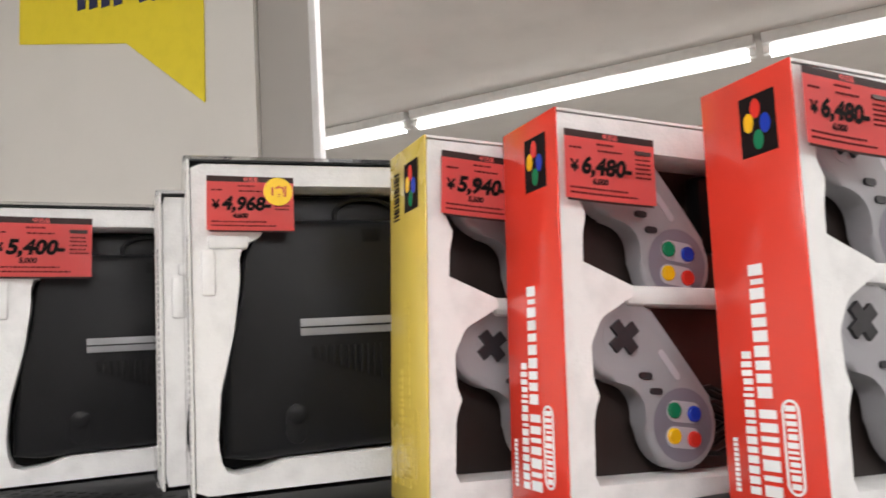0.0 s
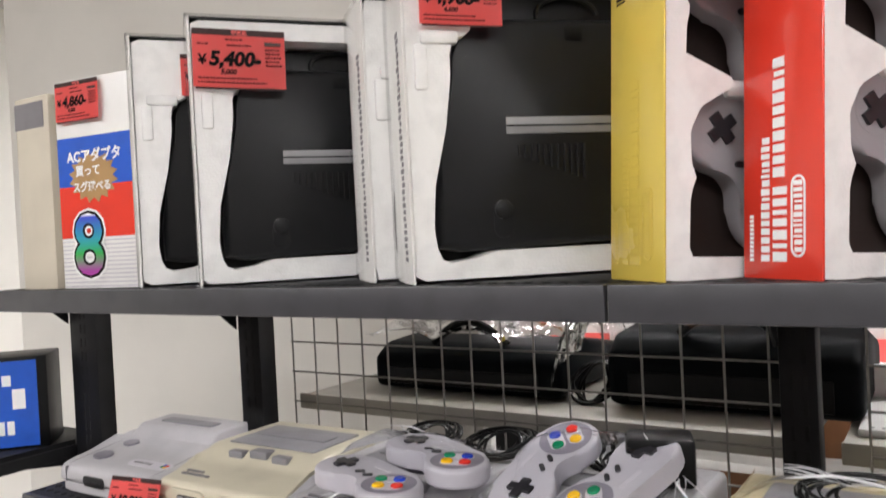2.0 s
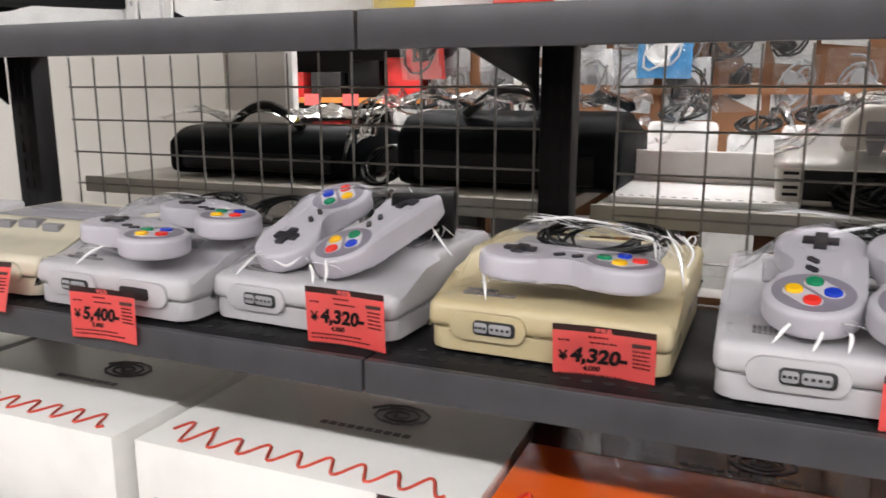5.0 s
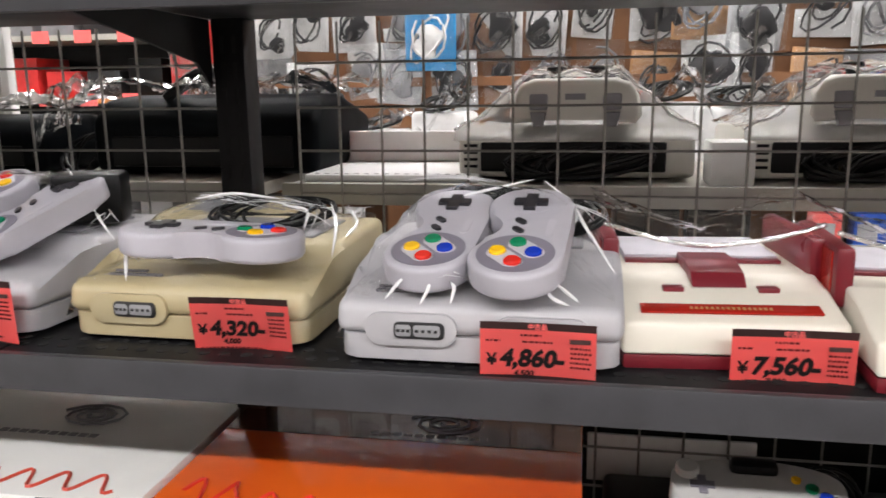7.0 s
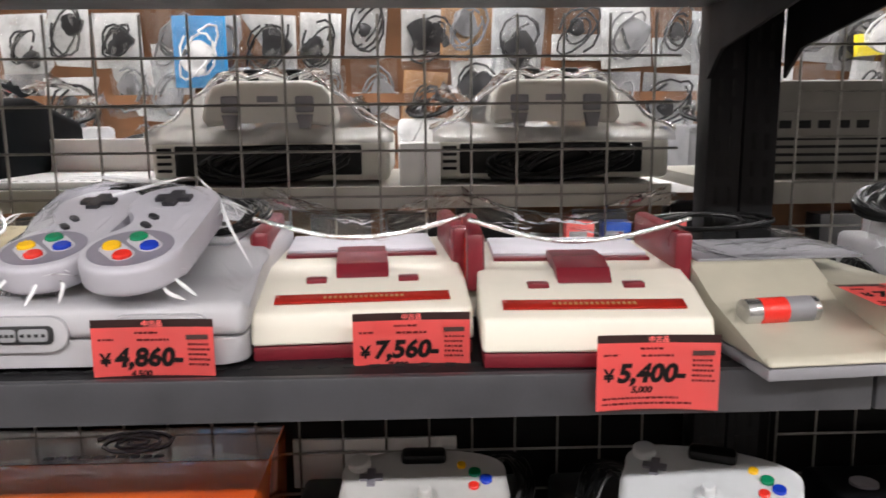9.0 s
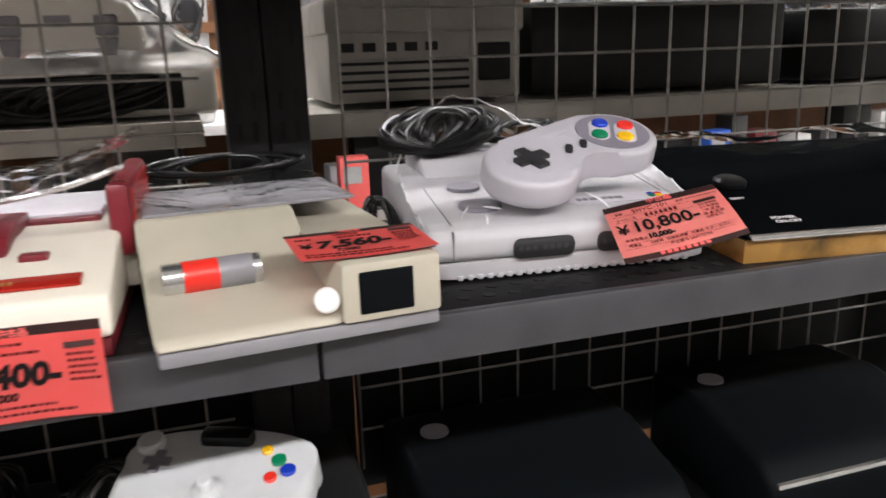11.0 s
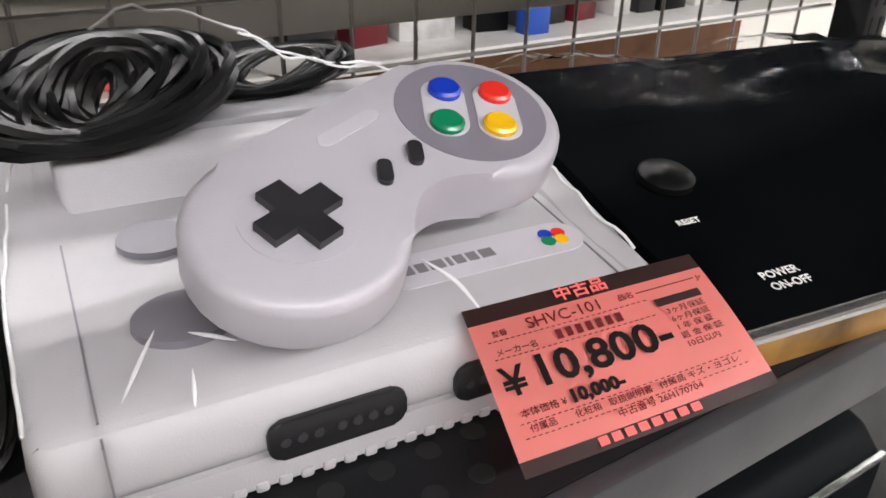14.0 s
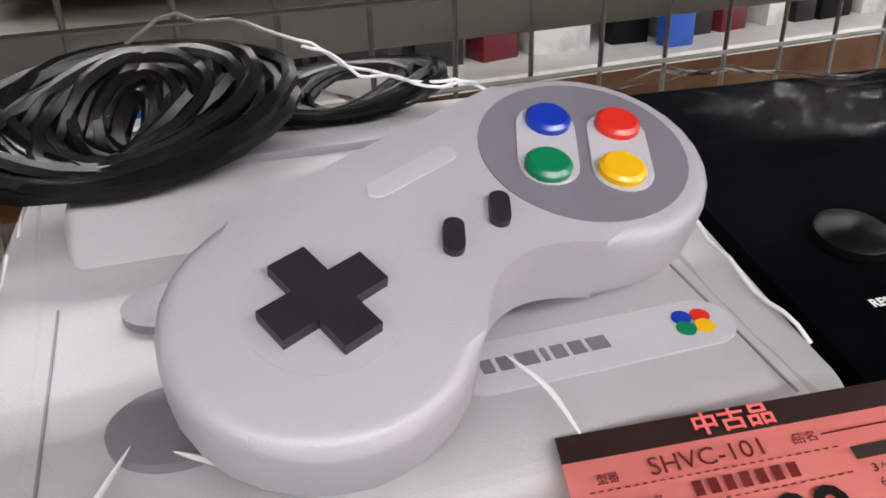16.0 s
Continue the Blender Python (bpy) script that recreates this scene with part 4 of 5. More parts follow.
for k, (x, y, lx, ly) in enumerate(((-0.20, 0.19, 0.09, 0.06), (-0.29, 0.19, 0.08, 0.05), (-0.06, 0.19, 0.09, 0.05), (0.15, 0.165, 0.12, 0.05), (0.40, 0.165, 0.07, 0.06), (0.33, 0.185, 0.08, 0.05))):
    cable_heap(pose(x, y, MID + 0.0665), lx, ly, 0.022, 7, k + 3)
ad = thing("power_adapter", pose(-0.02, 0.16, MID + 0.068, 0, 0, 20), "black plug-in power adapter lying on a console", "adapter")
part("adapter_body", boxm(-0.03, 0.03, -0.02, 0.02, 0, 0.045, bev=0.005), M_BLACK, ad)
rngd = random.Random(11)


def bag_over(con, w, top):
    def hf(x, y):
        base = console_height(x, y)
        bumpy = top * math.exp(-((x / 0.075) ** 4) - (((y - 0.09) / 0.07) ** 4))
        return base + 0.002 + bumpy * min(1, max(0, (0.095 - abs(x)) / 0.03))
    drape(con, -w / 2 - 0.001, w / 2 + 0.001, 0.0, 0.205, hf, rngd, M_CLEAR, rough=0.005)


for c, top in ((con_b, 0.030), (con_c, 0.045), (con_d, 0.026), (con_e, 0.042)):
    bag_over(c, 0.19, top)
rngf = random.Random(21)
# Painted white highlights where the bags catch the tubes.
crease_glints(con_b, [(-0.02, 0.020, 0.055, 0.035, 60), (0.03, 0.018, 0.056, 0.03, 120), (0.05, 0.10, 0.085, 0.06, 15), (-0.03, 0.14, 0.088, 0.07, -10)], rngf)
crease_glints(con_c, [(-0.045, 0.020, 0.056, 0.045, 70), (0.012, 0.016, 0.058, 0.035, 125), (0.035, 0.014, 0.058, 0.028, 60), (0.080, 0.12, 0.075, 0.08, -60), (0.055, 0.13, 0.10, 0.06, -75)], rngf)
crease_glints(con_d, [(-0.05, 0.018, 0.056, 0.028, 100), (0.03, 0.12, 0.085, 0.08, 8), (-0.03, 0.135, 0.086, 0.07, 14), (0.07, 0.10, 0.078, 0.06, -50), (0.085, 0.15, 0.074, 0.05, -70)], rngf)
crease_glints(con_e, [(-0.03, 0.014, 0.056, 0.035, 80), (-0.012, 0.012, 0.056, 0.03, 115), (-0.045, 0.020, 0.058, 0.03, 40), (0.045, 0.014, 0.056, 0.03, 130), (0.035, 0.02, 0.058, 0.025, 60), (-0.03, 0.15, 0.105, 0.10, 12), (0.06, 0.10, 0.09, 0.09, -62)], rngf)
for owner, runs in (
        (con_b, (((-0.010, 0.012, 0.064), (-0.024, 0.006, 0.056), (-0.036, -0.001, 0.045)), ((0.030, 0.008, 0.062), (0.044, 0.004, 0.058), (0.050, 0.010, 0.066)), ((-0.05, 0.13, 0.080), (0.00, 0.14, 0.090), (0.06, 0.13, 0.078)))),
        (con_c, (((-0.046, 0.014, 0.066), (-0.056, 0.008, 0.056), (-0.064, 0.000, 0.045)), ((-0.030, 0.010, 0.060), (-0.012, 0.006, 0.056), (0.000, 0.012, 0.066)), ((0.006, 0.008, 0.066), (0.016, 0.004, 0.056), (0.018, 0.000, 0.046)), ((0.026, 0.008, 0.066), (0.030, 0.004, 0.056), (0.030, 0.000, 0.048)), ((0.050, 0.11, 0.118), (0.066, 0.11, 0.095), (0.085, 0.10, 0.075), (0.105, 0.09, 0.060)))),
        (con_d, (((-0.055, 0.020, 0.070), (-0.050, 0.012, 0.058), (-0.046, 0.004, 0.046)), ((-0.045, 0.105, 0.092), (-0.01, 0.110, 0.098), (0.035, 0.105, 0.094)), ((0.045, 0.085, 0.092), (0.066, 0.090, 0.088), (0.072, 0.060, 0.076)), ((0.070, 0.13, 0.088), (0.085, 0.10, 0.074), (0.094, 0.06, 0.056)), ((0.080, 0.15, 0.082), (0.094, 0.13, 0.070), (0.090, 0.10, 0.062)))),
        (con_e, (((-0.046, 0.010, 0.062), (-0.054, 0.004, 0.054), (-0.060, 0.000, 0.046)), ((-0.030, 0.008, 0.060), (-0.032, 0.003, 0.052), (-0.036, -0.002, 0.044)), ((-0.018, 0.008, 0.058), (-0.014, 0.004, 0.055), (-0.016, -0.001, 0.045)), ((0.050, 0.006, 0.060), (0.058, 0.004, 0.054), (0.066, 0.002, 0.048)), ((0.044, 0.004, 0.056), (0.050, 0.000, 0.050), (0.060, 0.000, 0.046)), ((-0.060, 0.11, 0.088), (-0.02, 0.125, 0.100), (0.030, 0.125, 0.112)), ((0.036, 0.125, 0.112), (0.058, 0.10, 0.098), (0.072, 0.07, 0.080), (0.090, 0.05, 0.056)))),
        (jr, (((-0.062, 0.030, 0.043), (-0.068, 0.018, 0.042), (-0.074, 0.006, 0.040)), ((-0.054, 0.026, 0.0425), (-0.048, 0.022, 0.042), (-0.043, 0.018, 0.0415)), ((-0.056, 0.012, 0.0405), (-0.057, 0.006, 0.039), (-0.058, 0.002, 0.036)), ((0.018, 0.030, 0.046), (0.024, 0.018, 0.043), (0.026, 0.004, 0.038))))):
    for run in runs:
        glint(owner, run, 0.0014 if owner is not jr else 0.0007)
price_tag(pose(-0.455, -0.006, MID + 0.043, -14, 0, 8), "2,700", "2,500", TAGL, 0.003)
price_tag(pose(-0.296, -0.0085, MID + 0.032, 2, 0, 2), "5,400", "5,000", TAGL, 0.003)
price_tag(pose(-0.061, 0.014, MID + 0.050, 6, 0, -3), "4,320", "4,000", TAGL, 0.003)
price_tag(pose(0.142, 0.024, MID + 0.040, 12, 0, 1), "4,320", "4,000", TAGL, 0.003)
price_tag(pose(0.352, 0.008, MID + 0.036, 4, 0, -1), "4,860", "4,500", TAGL, 0.003)


# ---- red and white consoles ----
def red_white(m, label):
    ob = thing("game_console", m, label, "game console", "red and white consoles")
    h = 0.072
    part("base", boxm(-h + 0.001, h - 0.001, 0.002, 0.20, 0, 0.010, bev=0.002), M_MAROON, ob, "maroon base")
    part("body", wedge([(0.0, 0.0105), (0.205, 0.0105), (0.205, 0.048), (0.075, 0.048), (0.05, 0.042), (0.006, 0.031)], -h, h, 0.003, 3), M_CREAM, ob, "cream white body")
    slope = math.degrees(math.atan2(0.011, 0.044))
    part("stripe", boxm(-0.058, 0.058, 0.016, 0.027, 0.0355, 0.0372, bev=0.0003), M_STRIPE, ob, "dark red foil stripe", m=pose(0, 0, -0.0005, 0, 0, 0) @ pose(0, 0.02, 0.035, slope) @ pose(0, -0.02, -0.035))
    part("flap", wedge([(0.052, 0.043), (0.115, 0.049), (0.115, 0.0555), (0.085, 0.056), (0.062, 0.052)], -0.0185, 0.0185, 0.001, 2), M_MAROON, ob, "maroon cartridge flap")
    for s in (-1, 1):
        part("slide_switch", boxm(s * 0.032 - 0.007, s * 0.032 + 0.007, 0.046, 0.055, 0.0405, 0.0445, bev=0.001), M_MAROON, ob)
        part("pad_bay", boxm(s * h - 0.006, s * h + 0.006, 0.085, 0.2, 0.012, 0.0475, bev=0.001), M_CREAM, ob)
        pd = part("side_pad", boxm(s * (h + 0.001) - 0.0065, s * (h + 0.001) + 0.0065, 0.075, 0.195, 0.032, 0.074, bev=0.004), M_MAROON, ob, "maroon pad parked at the side")
        part("pad_face", boxm(s * (h + 0.008) - 0.0006, s * (h + 0.008) + 0.0006, 0.082, 0.188, 0.036, 0.070), M_STRIPE, pd)
    part("grey_back", boxm(-0.058, 0.058, 0.118, 0.195, 0.047, 0.0525, bev=0.001), M_RECESS, ob)
    part("dark_line", boxm(-0.058, 0.058, 0.108, 0.118, 0.047, 0.0505, bev=0.0005), M_MAROON, ob)
    bm = bmesh.new()
    for i in range(16):
        box(bm, -0.026 + i * 0.0034, -0.0242 + i * 0.0034, 0.0195, 0.0225, 0.0370, 0.0375)
    tagged(part("stripe_lettering", bm, M_AMBER, ob, "small gold letters drawn as bars", m=pose(0, 0, -0.0005) @ pose(0, 0.02, 0.035, slope) @ pose(0, -0.02, -0.035)), kind="stuff")

    def hf(x, y):
        return 0.060 + 0.022 * (abs(x) / 0.08) ** 2 + 0.012 * math.sin(min(1, max(0, (y - 0.07) / 0.05)) * math.pi / 2)
    drape(ob, -0.08, 0.08, 0.078, 0.2, hf, rngd, M_CLEAR, rough=0.008)
    bm = bmesh.new()
    hose(bm, [(-0.078 + 0.156 * i / 12, 0.082 + 0.002 * math.sin(i), 0.083 - 0.016 * math.sin(math.pi * i / 12)) for i in range(13)], 0.0018, 8)
    part("bag_fold", bm, M_WHITEFILM, ob, "shiny rolled edge of the clear bag")
    return ob


red_white(pose(0.514, 0.034, MID, 0, 0, 4), "cream and maroon game console with pads in a clear bag")
red_white(pose(0.660, 0.004, MID, 0, 0, -2), "cream and maroon game console with pads in a clear bag")
price_tag(pose(0.508, 0.020, MID + 0.034, 5, 0, 1), "7,560", "7,000", TAGL, 0.003)
price_tag(pose(0.655, -0.010, MID + 0.026, 4, 0, -2), "5,400", "5,000", TAGL, 0.003)

# ---- beige console with a lens block ----
cl = thing("game_console", pose(0.822, -0.022, MID, 0, 0, 5), "beige game console with a sloping front and a square dark window", "game console", "game consoles on the shelf")
part("base", boxm(-0.070, 0.072, 0.002, 0.20, 0, 0.008, bev=0.002), M_DECK, cl, "grey base")
part("body", wedge([(0.0, 0.0085), (0.20, 0.0085), (0.20, 0.052), (0.105, 0.052), (0.075, 0.030), (0.004, 0.014)], -0.071, 0.020, 0.003, 3), M_CLONE, cl)
part("block", boxm(0.018, 0.072, -0.002, 0.195, 0.0085, 0.040, bev=0.003), M_CLONE, cl)
part("window", boxm(0.027, 0.056, -0.0032, 0.0, 0.013, 0.035, bev=0.001), M_GLOSSBLACK, cl, "square dark window")
part("deck_plate", boxm(-0.066, 0.060, 0.108, 0.19, 0.0515, 0.054, bev=0.001), M_DECK, cl)
bm = bmesh.new()
rod(bm, (-0.062, 0.050, 0.030), (-0.012, 0.052, 0.030), 0.0085, 14)
part("cylinder_grey", bm, M_SILVER, cl, "silver end of the roller")
bm = bmesh.new()
rod(bm, (-0.052, 0.0503, 0.030), (-0.034, 0.0511, 0.030), 0.0088, 14)
part("cylinder_red", bm, M_RED, cl, "red band of the roller")
bm = bmesh.new()
rod(bm, (-0.034, 0.0511, 0.030), (-0.016, 0.0519, 0.030), 0.0088, 14)
part("cylinder_dark", bm, M_DECK, cl)
# White disc standing in for the knot of the clear bag.
bm = bmesh.new()
disc(bm, 0, 0, 0, 0.005, 0.0065, 20, dome=0.002)
part("round_knob", bm, M_WHITE, cl, "knot of the clear bag, drawn as a white disc", m=pose(0.012, 0.003, 0.022, 80, 0, -30))
price_tag(pose(0.822, -0.012, MID + 0.0440, 0, 0, 3) @ pose(0, 0.046, 0, -86, 0, 0), "7,560", "7,000", "salmon-red price tag lying flat on a beige console", 0.001)
drape(cl, -0.071, 0.060, 0.10, 0.20, lambda x, y: 0.056 + 0.004 * math.sin(x * 60), rngd, M_CLEAR, rough=0.005)
cable_heap(pose(0.899, 0.125, MID), 0.022, 0.07, 0.040, 8, 40)
cable_heap(pose(0.80, 0.205, MID + 0.056), 0.12, 0.03, 0.012, 5, 41)


# ---- pad on the compact console ----
compact(pose(-0.668, 0.028, MID, 0, 0, 1), "compact light grey game console on the shelf")
price_tag(pose(-0.612, 0.004, MID + 0.045, -16, 0, 10), "10,800", "10,000", TAGL, 0.003)
JR_PAD = Matrix(((0.93539, -0.35256, -0.02713, 1.0196), (0.32133, 0.87954, -0.35093, 0.0777), (0.14759, 0.31954, 0.93601, 1.1763), (0, 0, 0, 1))) @ pose(0, 0, -PAD_H)
game_pad(JR_PAD, None, "grey game pad with four coloured buttons on a compact console")


def jr_film(x, y):
    e = min(1, max(0, (0.094 - abs(x)) / 0.012))
    top = 0.038 + 0.128 * min(0.09, y) * 0.95 + 0.006 * min(1, max(0, (y - 0.08) / 0.03))
    heap = 0.036 * math.exp(-(((x + 0.040) / 0.06) ** 2) - (((y - 0.145) / 0.045) ** 2))
    return (top + heap) * (0.5 + 0.5 * e)


drape(jr, -0.096, 0.096, 0.0, 0.17, jr_film, rngd, M_CLEAR2, rough=0.004, nx=40, ny=36)
for k, (lx, ly, lz) in enumerate(((0.098, 0.052, 0.026), (0.074, 0.038, 0.030), (0.046, 0.024, 0.026), (0.024, 0.014, 0.020))):
    cable_heap(pose(0.958, 0.176, MID + 0.0665, 0, 0, 8 - 12 * k), lx, ly, lz, 11, 50 + 3 * k, 0.0026)
# Reflected tube light along the bag's edges, painted as thin white lines.
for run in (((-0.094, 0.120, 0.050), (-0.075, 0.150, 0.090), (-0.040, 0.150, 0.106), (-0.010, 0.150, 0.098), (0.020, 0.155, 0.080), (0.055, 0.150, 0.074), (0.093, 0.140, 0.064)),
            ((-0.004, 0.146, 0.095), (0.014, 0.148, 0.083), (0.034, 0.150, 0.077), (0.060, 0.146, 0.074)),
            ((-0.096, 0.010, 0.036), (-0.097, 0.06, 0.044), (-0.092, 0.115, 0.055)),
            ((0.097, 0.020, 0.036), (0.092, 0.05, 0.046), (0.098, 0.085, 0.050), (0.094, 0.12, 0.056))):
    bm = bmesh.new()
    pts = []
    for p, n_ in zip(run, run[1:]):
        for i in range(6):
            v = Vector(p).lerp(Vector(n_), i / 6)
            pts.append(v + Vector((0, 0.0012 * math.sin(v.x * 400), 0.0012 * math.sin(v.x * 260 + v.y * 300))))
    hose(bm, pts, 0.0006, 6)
    part("bag_fold", bm, M_GLINT, jr, "lamp glint painted white on a crease of the clear bag")
cable_heap(pose(1.03, 0.195, MID + 0.067), 0.07, 0.024, 0.014, 12, 51)


def bent_card(ob, w, h):
    """Lays a flat tag over the four corners where the card hangs from the console's top over the shelf lip."""
    tl, tr = Vector((1.0238, 0.0458, 1.1380)), Vector((1.0845, 0.0164, 1.1543))
    bl, br = Vector((1.0149, 0.0012, 1.1128)), Vector((1.0865, -0.0190, 1.1288))
    away = (tr - tl).cross(bl - tl).normalized()
    if away.y < 0:
        away = -away
    ob.matrix_basis = Matrix.Translation(tl)
    for c in ob.children:
        for v in c.data.vertices:
            u, f = v.co.x / w, -v.co.z / h
            v.co = (tl * (1 - u) + tr * u) * (1 - f) + (bl * (1 - u) + br * u) * f + away * v.co.y - tl


def detailed_tag():
    w, h = 0.0745, 0.054
    ob = thing("price_tag", Matrix.Identity(4), "salmon-red price tag in a lit, paler tint, curling over the shelf edge", "price tag", "price tags")

    def dip(x, z):
        return -0.0020 * math.sin(math.pi * min(1, -z / h)) - 0.002 * (x / w - 0.5) ** 2 * 4 * (-z / h)

    def sheet(x0, x1, z0, z1, off=0.0, n=14, k=10):
        bm = bmesh.new()
        g = [[bm.verts.new((x0 + (x1 - x0) * i / n, dip(x0 + (x1 - x0) * i / n, z0 + (z1 - z0) * j / k) + off, z0 + (z1 - z0) * j / k)) for i in range(n + 1)] for j in range(k + 1)]
        for j in range(k):
            for i in range(n):
                bm.faces.new((g[j][i], g[j][i + 1], g[j + 1][i + 1], g[j + 1][i]))
        bmesh.ops.solidify(bm, geom=bm.faces[:], thickness=0.0003)
        return bm
    part("card", sheet(0, w, -h + 0.0045, -0.0062), M_TAGLIT, ob)
    part("header_band", sheet(0, w, -0.0062, 0), M_TAGDARK, ob, "dark brown header band")
    part("footer_band", sheet(0, w, -h, -h + 0.0045), M_TAGDARK, ob, "dark brown footer band")

    def put(s, size, x, z, material=M_INK, bold=0.0, name="lettering", align="LEFT"):
        t = writing(s, size, material, ob, Matrix.Identity(4), name, bold, align)
        for v in t.data.vertices:
            px, pz = x + v.co.x, z + v.co.y
            v.co = (px, dip(px, pz) - 0.0010 - v.co.z, pz)
        return t
    put("中古品", 0.0056, w / 2, -0.0051, M_TAG, 0.00012, "header_lettering", "CENTER")
    put("SHVC-101", 0.0056, 0.017, -0.0122, M_INKRED, 0, "model_number")
    put("品名 ━━━━━━━ Jr", 0.0026, 0.046, -0.0112, M_INKRED, 0)
    put("型番", 0.0024, 0.006, -0.0120, M_INKRED, 0)
    put("メーカー名", 0.0026, 0.005, -0.0185, M_INKRED, 0)
    put("¥", 0.0125, 0.0035, -0.0315, M_INK, 0.0002, "yen_sign")
    put("10,800-", 0.0140, 0.0125, -0.0310, M_INK, 0.00035, "price")
    put("本体価格 ¥", 0.0028, 0.0050, -0.0382, M_INKRED, 0)
    put("10,000-", 0.0054, 0.0195, -0.0384, M_INK, 0.0003, "small_price")
    put("付属品", 0.0026, 0.006, -0.0428, M_INKRED)
    put("化粧箱", 0.0026, 0.019, -0.0428, M_INKRED)
    put("取扱説明書", 0.0026, 0.029, -0.0428, M_INKRED)
    put("付属品 キズ・ヨゴレ", 0.0026, 0.044, -0.0428, M_INKRED)
    put("中古番号 26H170704", 0.0028, 0.030, -0.0468, M_INKRED)
    for k, s in enumerate(("3ヶ月保証", "6ヶ月保証", "1 年 保 証", "返 金 保 証", "10日以内")):
        put(s, 0.0026, 0.057, -0.0205 - 0.0032 * k, M_INKRED)
    part("print_block", sheet(0.0555, 0.0695, -0.0172, -0.0142, -0.0008, 4, 2), M_TAGDARK, ob)
    bm = bmesh.new()
    for z in (-0.0135, -0.0195, -0.0400, -0.0442):
        x = 0.004
        while x < (0.054 if z > -0.03 else 0.07):
            y = dip(x, z) - 0.0007
            box(bm, x, x + 0.0010, y - 0.0001, y, z - 0.00012, z + 0.00012)
            x += 0.0018
    for k in range(7):
        z = -0.0182
        x = 0.024 + k * 0.0031
        y = dip(x, z) - 0.0007
        box(bm, x, x + 0.0019, y - 0.0001, y, z, z + 0.0032)
    tagged(part("ruling", bm, M_INKRED, ob), kind="stuff")
    bm = bmesh.new()
    for k in range(8):
        x = 0.022 + k * 0.0039
        z = -h + 0.0012
        y = dip(x, z) - 0.0008
        box(bm, x, x + 0.0027, y - 0.0001, y, z, z + 0.0027)
    part("shop_mark", bm, M_TAG, ob, "pale lettering of the shop drawn as bars")
    bent_card(ob, w, h)
    return ob


detailed_tag()

# ---- black console ----
bk = thing("game_console", pose(1.108, 0.008, MID, 0, 0, -8), "glossy black game console with an amber front", "game console", "game consoles on the shelf")
part("base", boxm(0, 0.33, 0.004, 0.22, 0, 0.016, bev=0.001), M_AMBER, bk, "amber and brown front strip")
part("body", wedge([(0.0, 0.0165), (0.222, 0.0165), (0.222, 0.048), (0.13, 0.046), (0.003, 0.0195)], 0, 0.33, 0.0015, 2), M_BKBLACK, bk)
part("front_trim", boxm(0.002, 0.33, -0.0012, 0.004, 0.0165, 0.020, bev=0.0008), M_SILVER, bk, "bright trim along the edge")
bm = bmesh.new()
disc(bm, 0, 0, 0, 0.005, 0.012, 26, dome=0.002)
part("reset_key", bm, M_BLACK, bk, "round black key", m=pose(0.035, 0.085, 0.0375, 11.5, 0, 0))
tilt = pose(0, 0.003, 0.0198, 11.8, 0, 0)
writing("POWER", 0.0052, M_PRINTW, bk, tilt @ pose(0.030, 0.019, 0.0009), "lettering", 0.0001)
writing("ON-OFF", 0.0052, M_PRINTW, bk, tilt @ pose(0.030, 0.013, 0.0009), "lettering", 0.0001)
writing("RESET", 0.0042, M_PRINTW, bk, tilt @ pose(0.020, 0.055, 0.0009), "lettering", 0.0001)



drape(bk, 0.0, 0.30, 0.125, 0.222, lambda x, y: 0.052 + 0.010 * math.exp(-((y - 0.17) / 0.03) ** 2) + 0.004 * math.sin(x * 40), rngd, M_CLEAR2, rough=0.006)

# ---- lower shelf ----
ZL = 0.965


def big_box(x0, x1, y0, top, material, label, orange=False):
    ob = thing("boxed_console", pose(x0, y0, LOW), label, "boxed console", "boxed consoles on the lower shelf")
    w, d, h = x1 - x0, 0.256 - y0, top - LOW
    part("card", boxm(0, w, 0, d, 0, h, bev=0.0015), material, ob)
    if orange:
        part("dark_top", boxm(0.001, w - 0.001, 0.150, d - 0.001, h, h + 0.0005), M_CARD_OD, ob, "dark brown upper half")
    bm = bmesh.new()
    cx, cy = w * 0.62, 0.190 if orange else 0.150
    hose(bm, [(cx + 0.0018 * a * math.cos(a * 0.62) * 0.6, cy + 0.0018 * a * math.sin(a * 0.62) * 0.42, h + 0.0012) for a in range(4, 36)], 0.0016, 4)
    part("spiral", bm, M_PRINTG if not orange else M_RECESSD, ob, "printed spiral mark")
    bm = bmesh.new()
    x = w * 0.42
    rng = random.Random(int(x0 * 1000) + 7)
    while x < w * 0.70:
        box(bm, x, x + 0.008, 0.105 if not orange else 0.158, 0.112 if not orange else 0.164, h + 0.0003, h + 0.0009)
        x += 0.0105
    part("small_mark", bm, M_PRINTG, ob, "small grey letters drawn as bars")
    bm = bmesh.new()
    x = w * 0.06
    hose(bm, [(x + w * 0.86 * i / 90, (0.026 if i > 12 else 0.033) + (0.014 if i > 12 else 0.021) * math.sin(i * 0.62), h + 0.0007) for i in range(91)], 0.0018, 4)
    part("large_mark", bm, M_PRINTR if not orange else M_CARD_R, ob, "large thin word mark drawn as one waving stroke")
    bm = bmesh.new()
    for k in range(8):
        box(bm, w * 0.13 + k * 0.012, w * 0.13 + k * 0.012 + 0.009, -0.0006, 0, h - 0.075, h - 0.064)
    disc_b = bmesh.new()
    disc(disc_b, 0, 0, 0, 0.0006, 0.011, 20)
    part("front_spot", disc_b, M_PRINTG, ob, "round grey mark", m=pose(w * 0.07, 0, h - 0.069, 90))
    part("front_mark", bm, M_PRINTG, ob)
    return ob


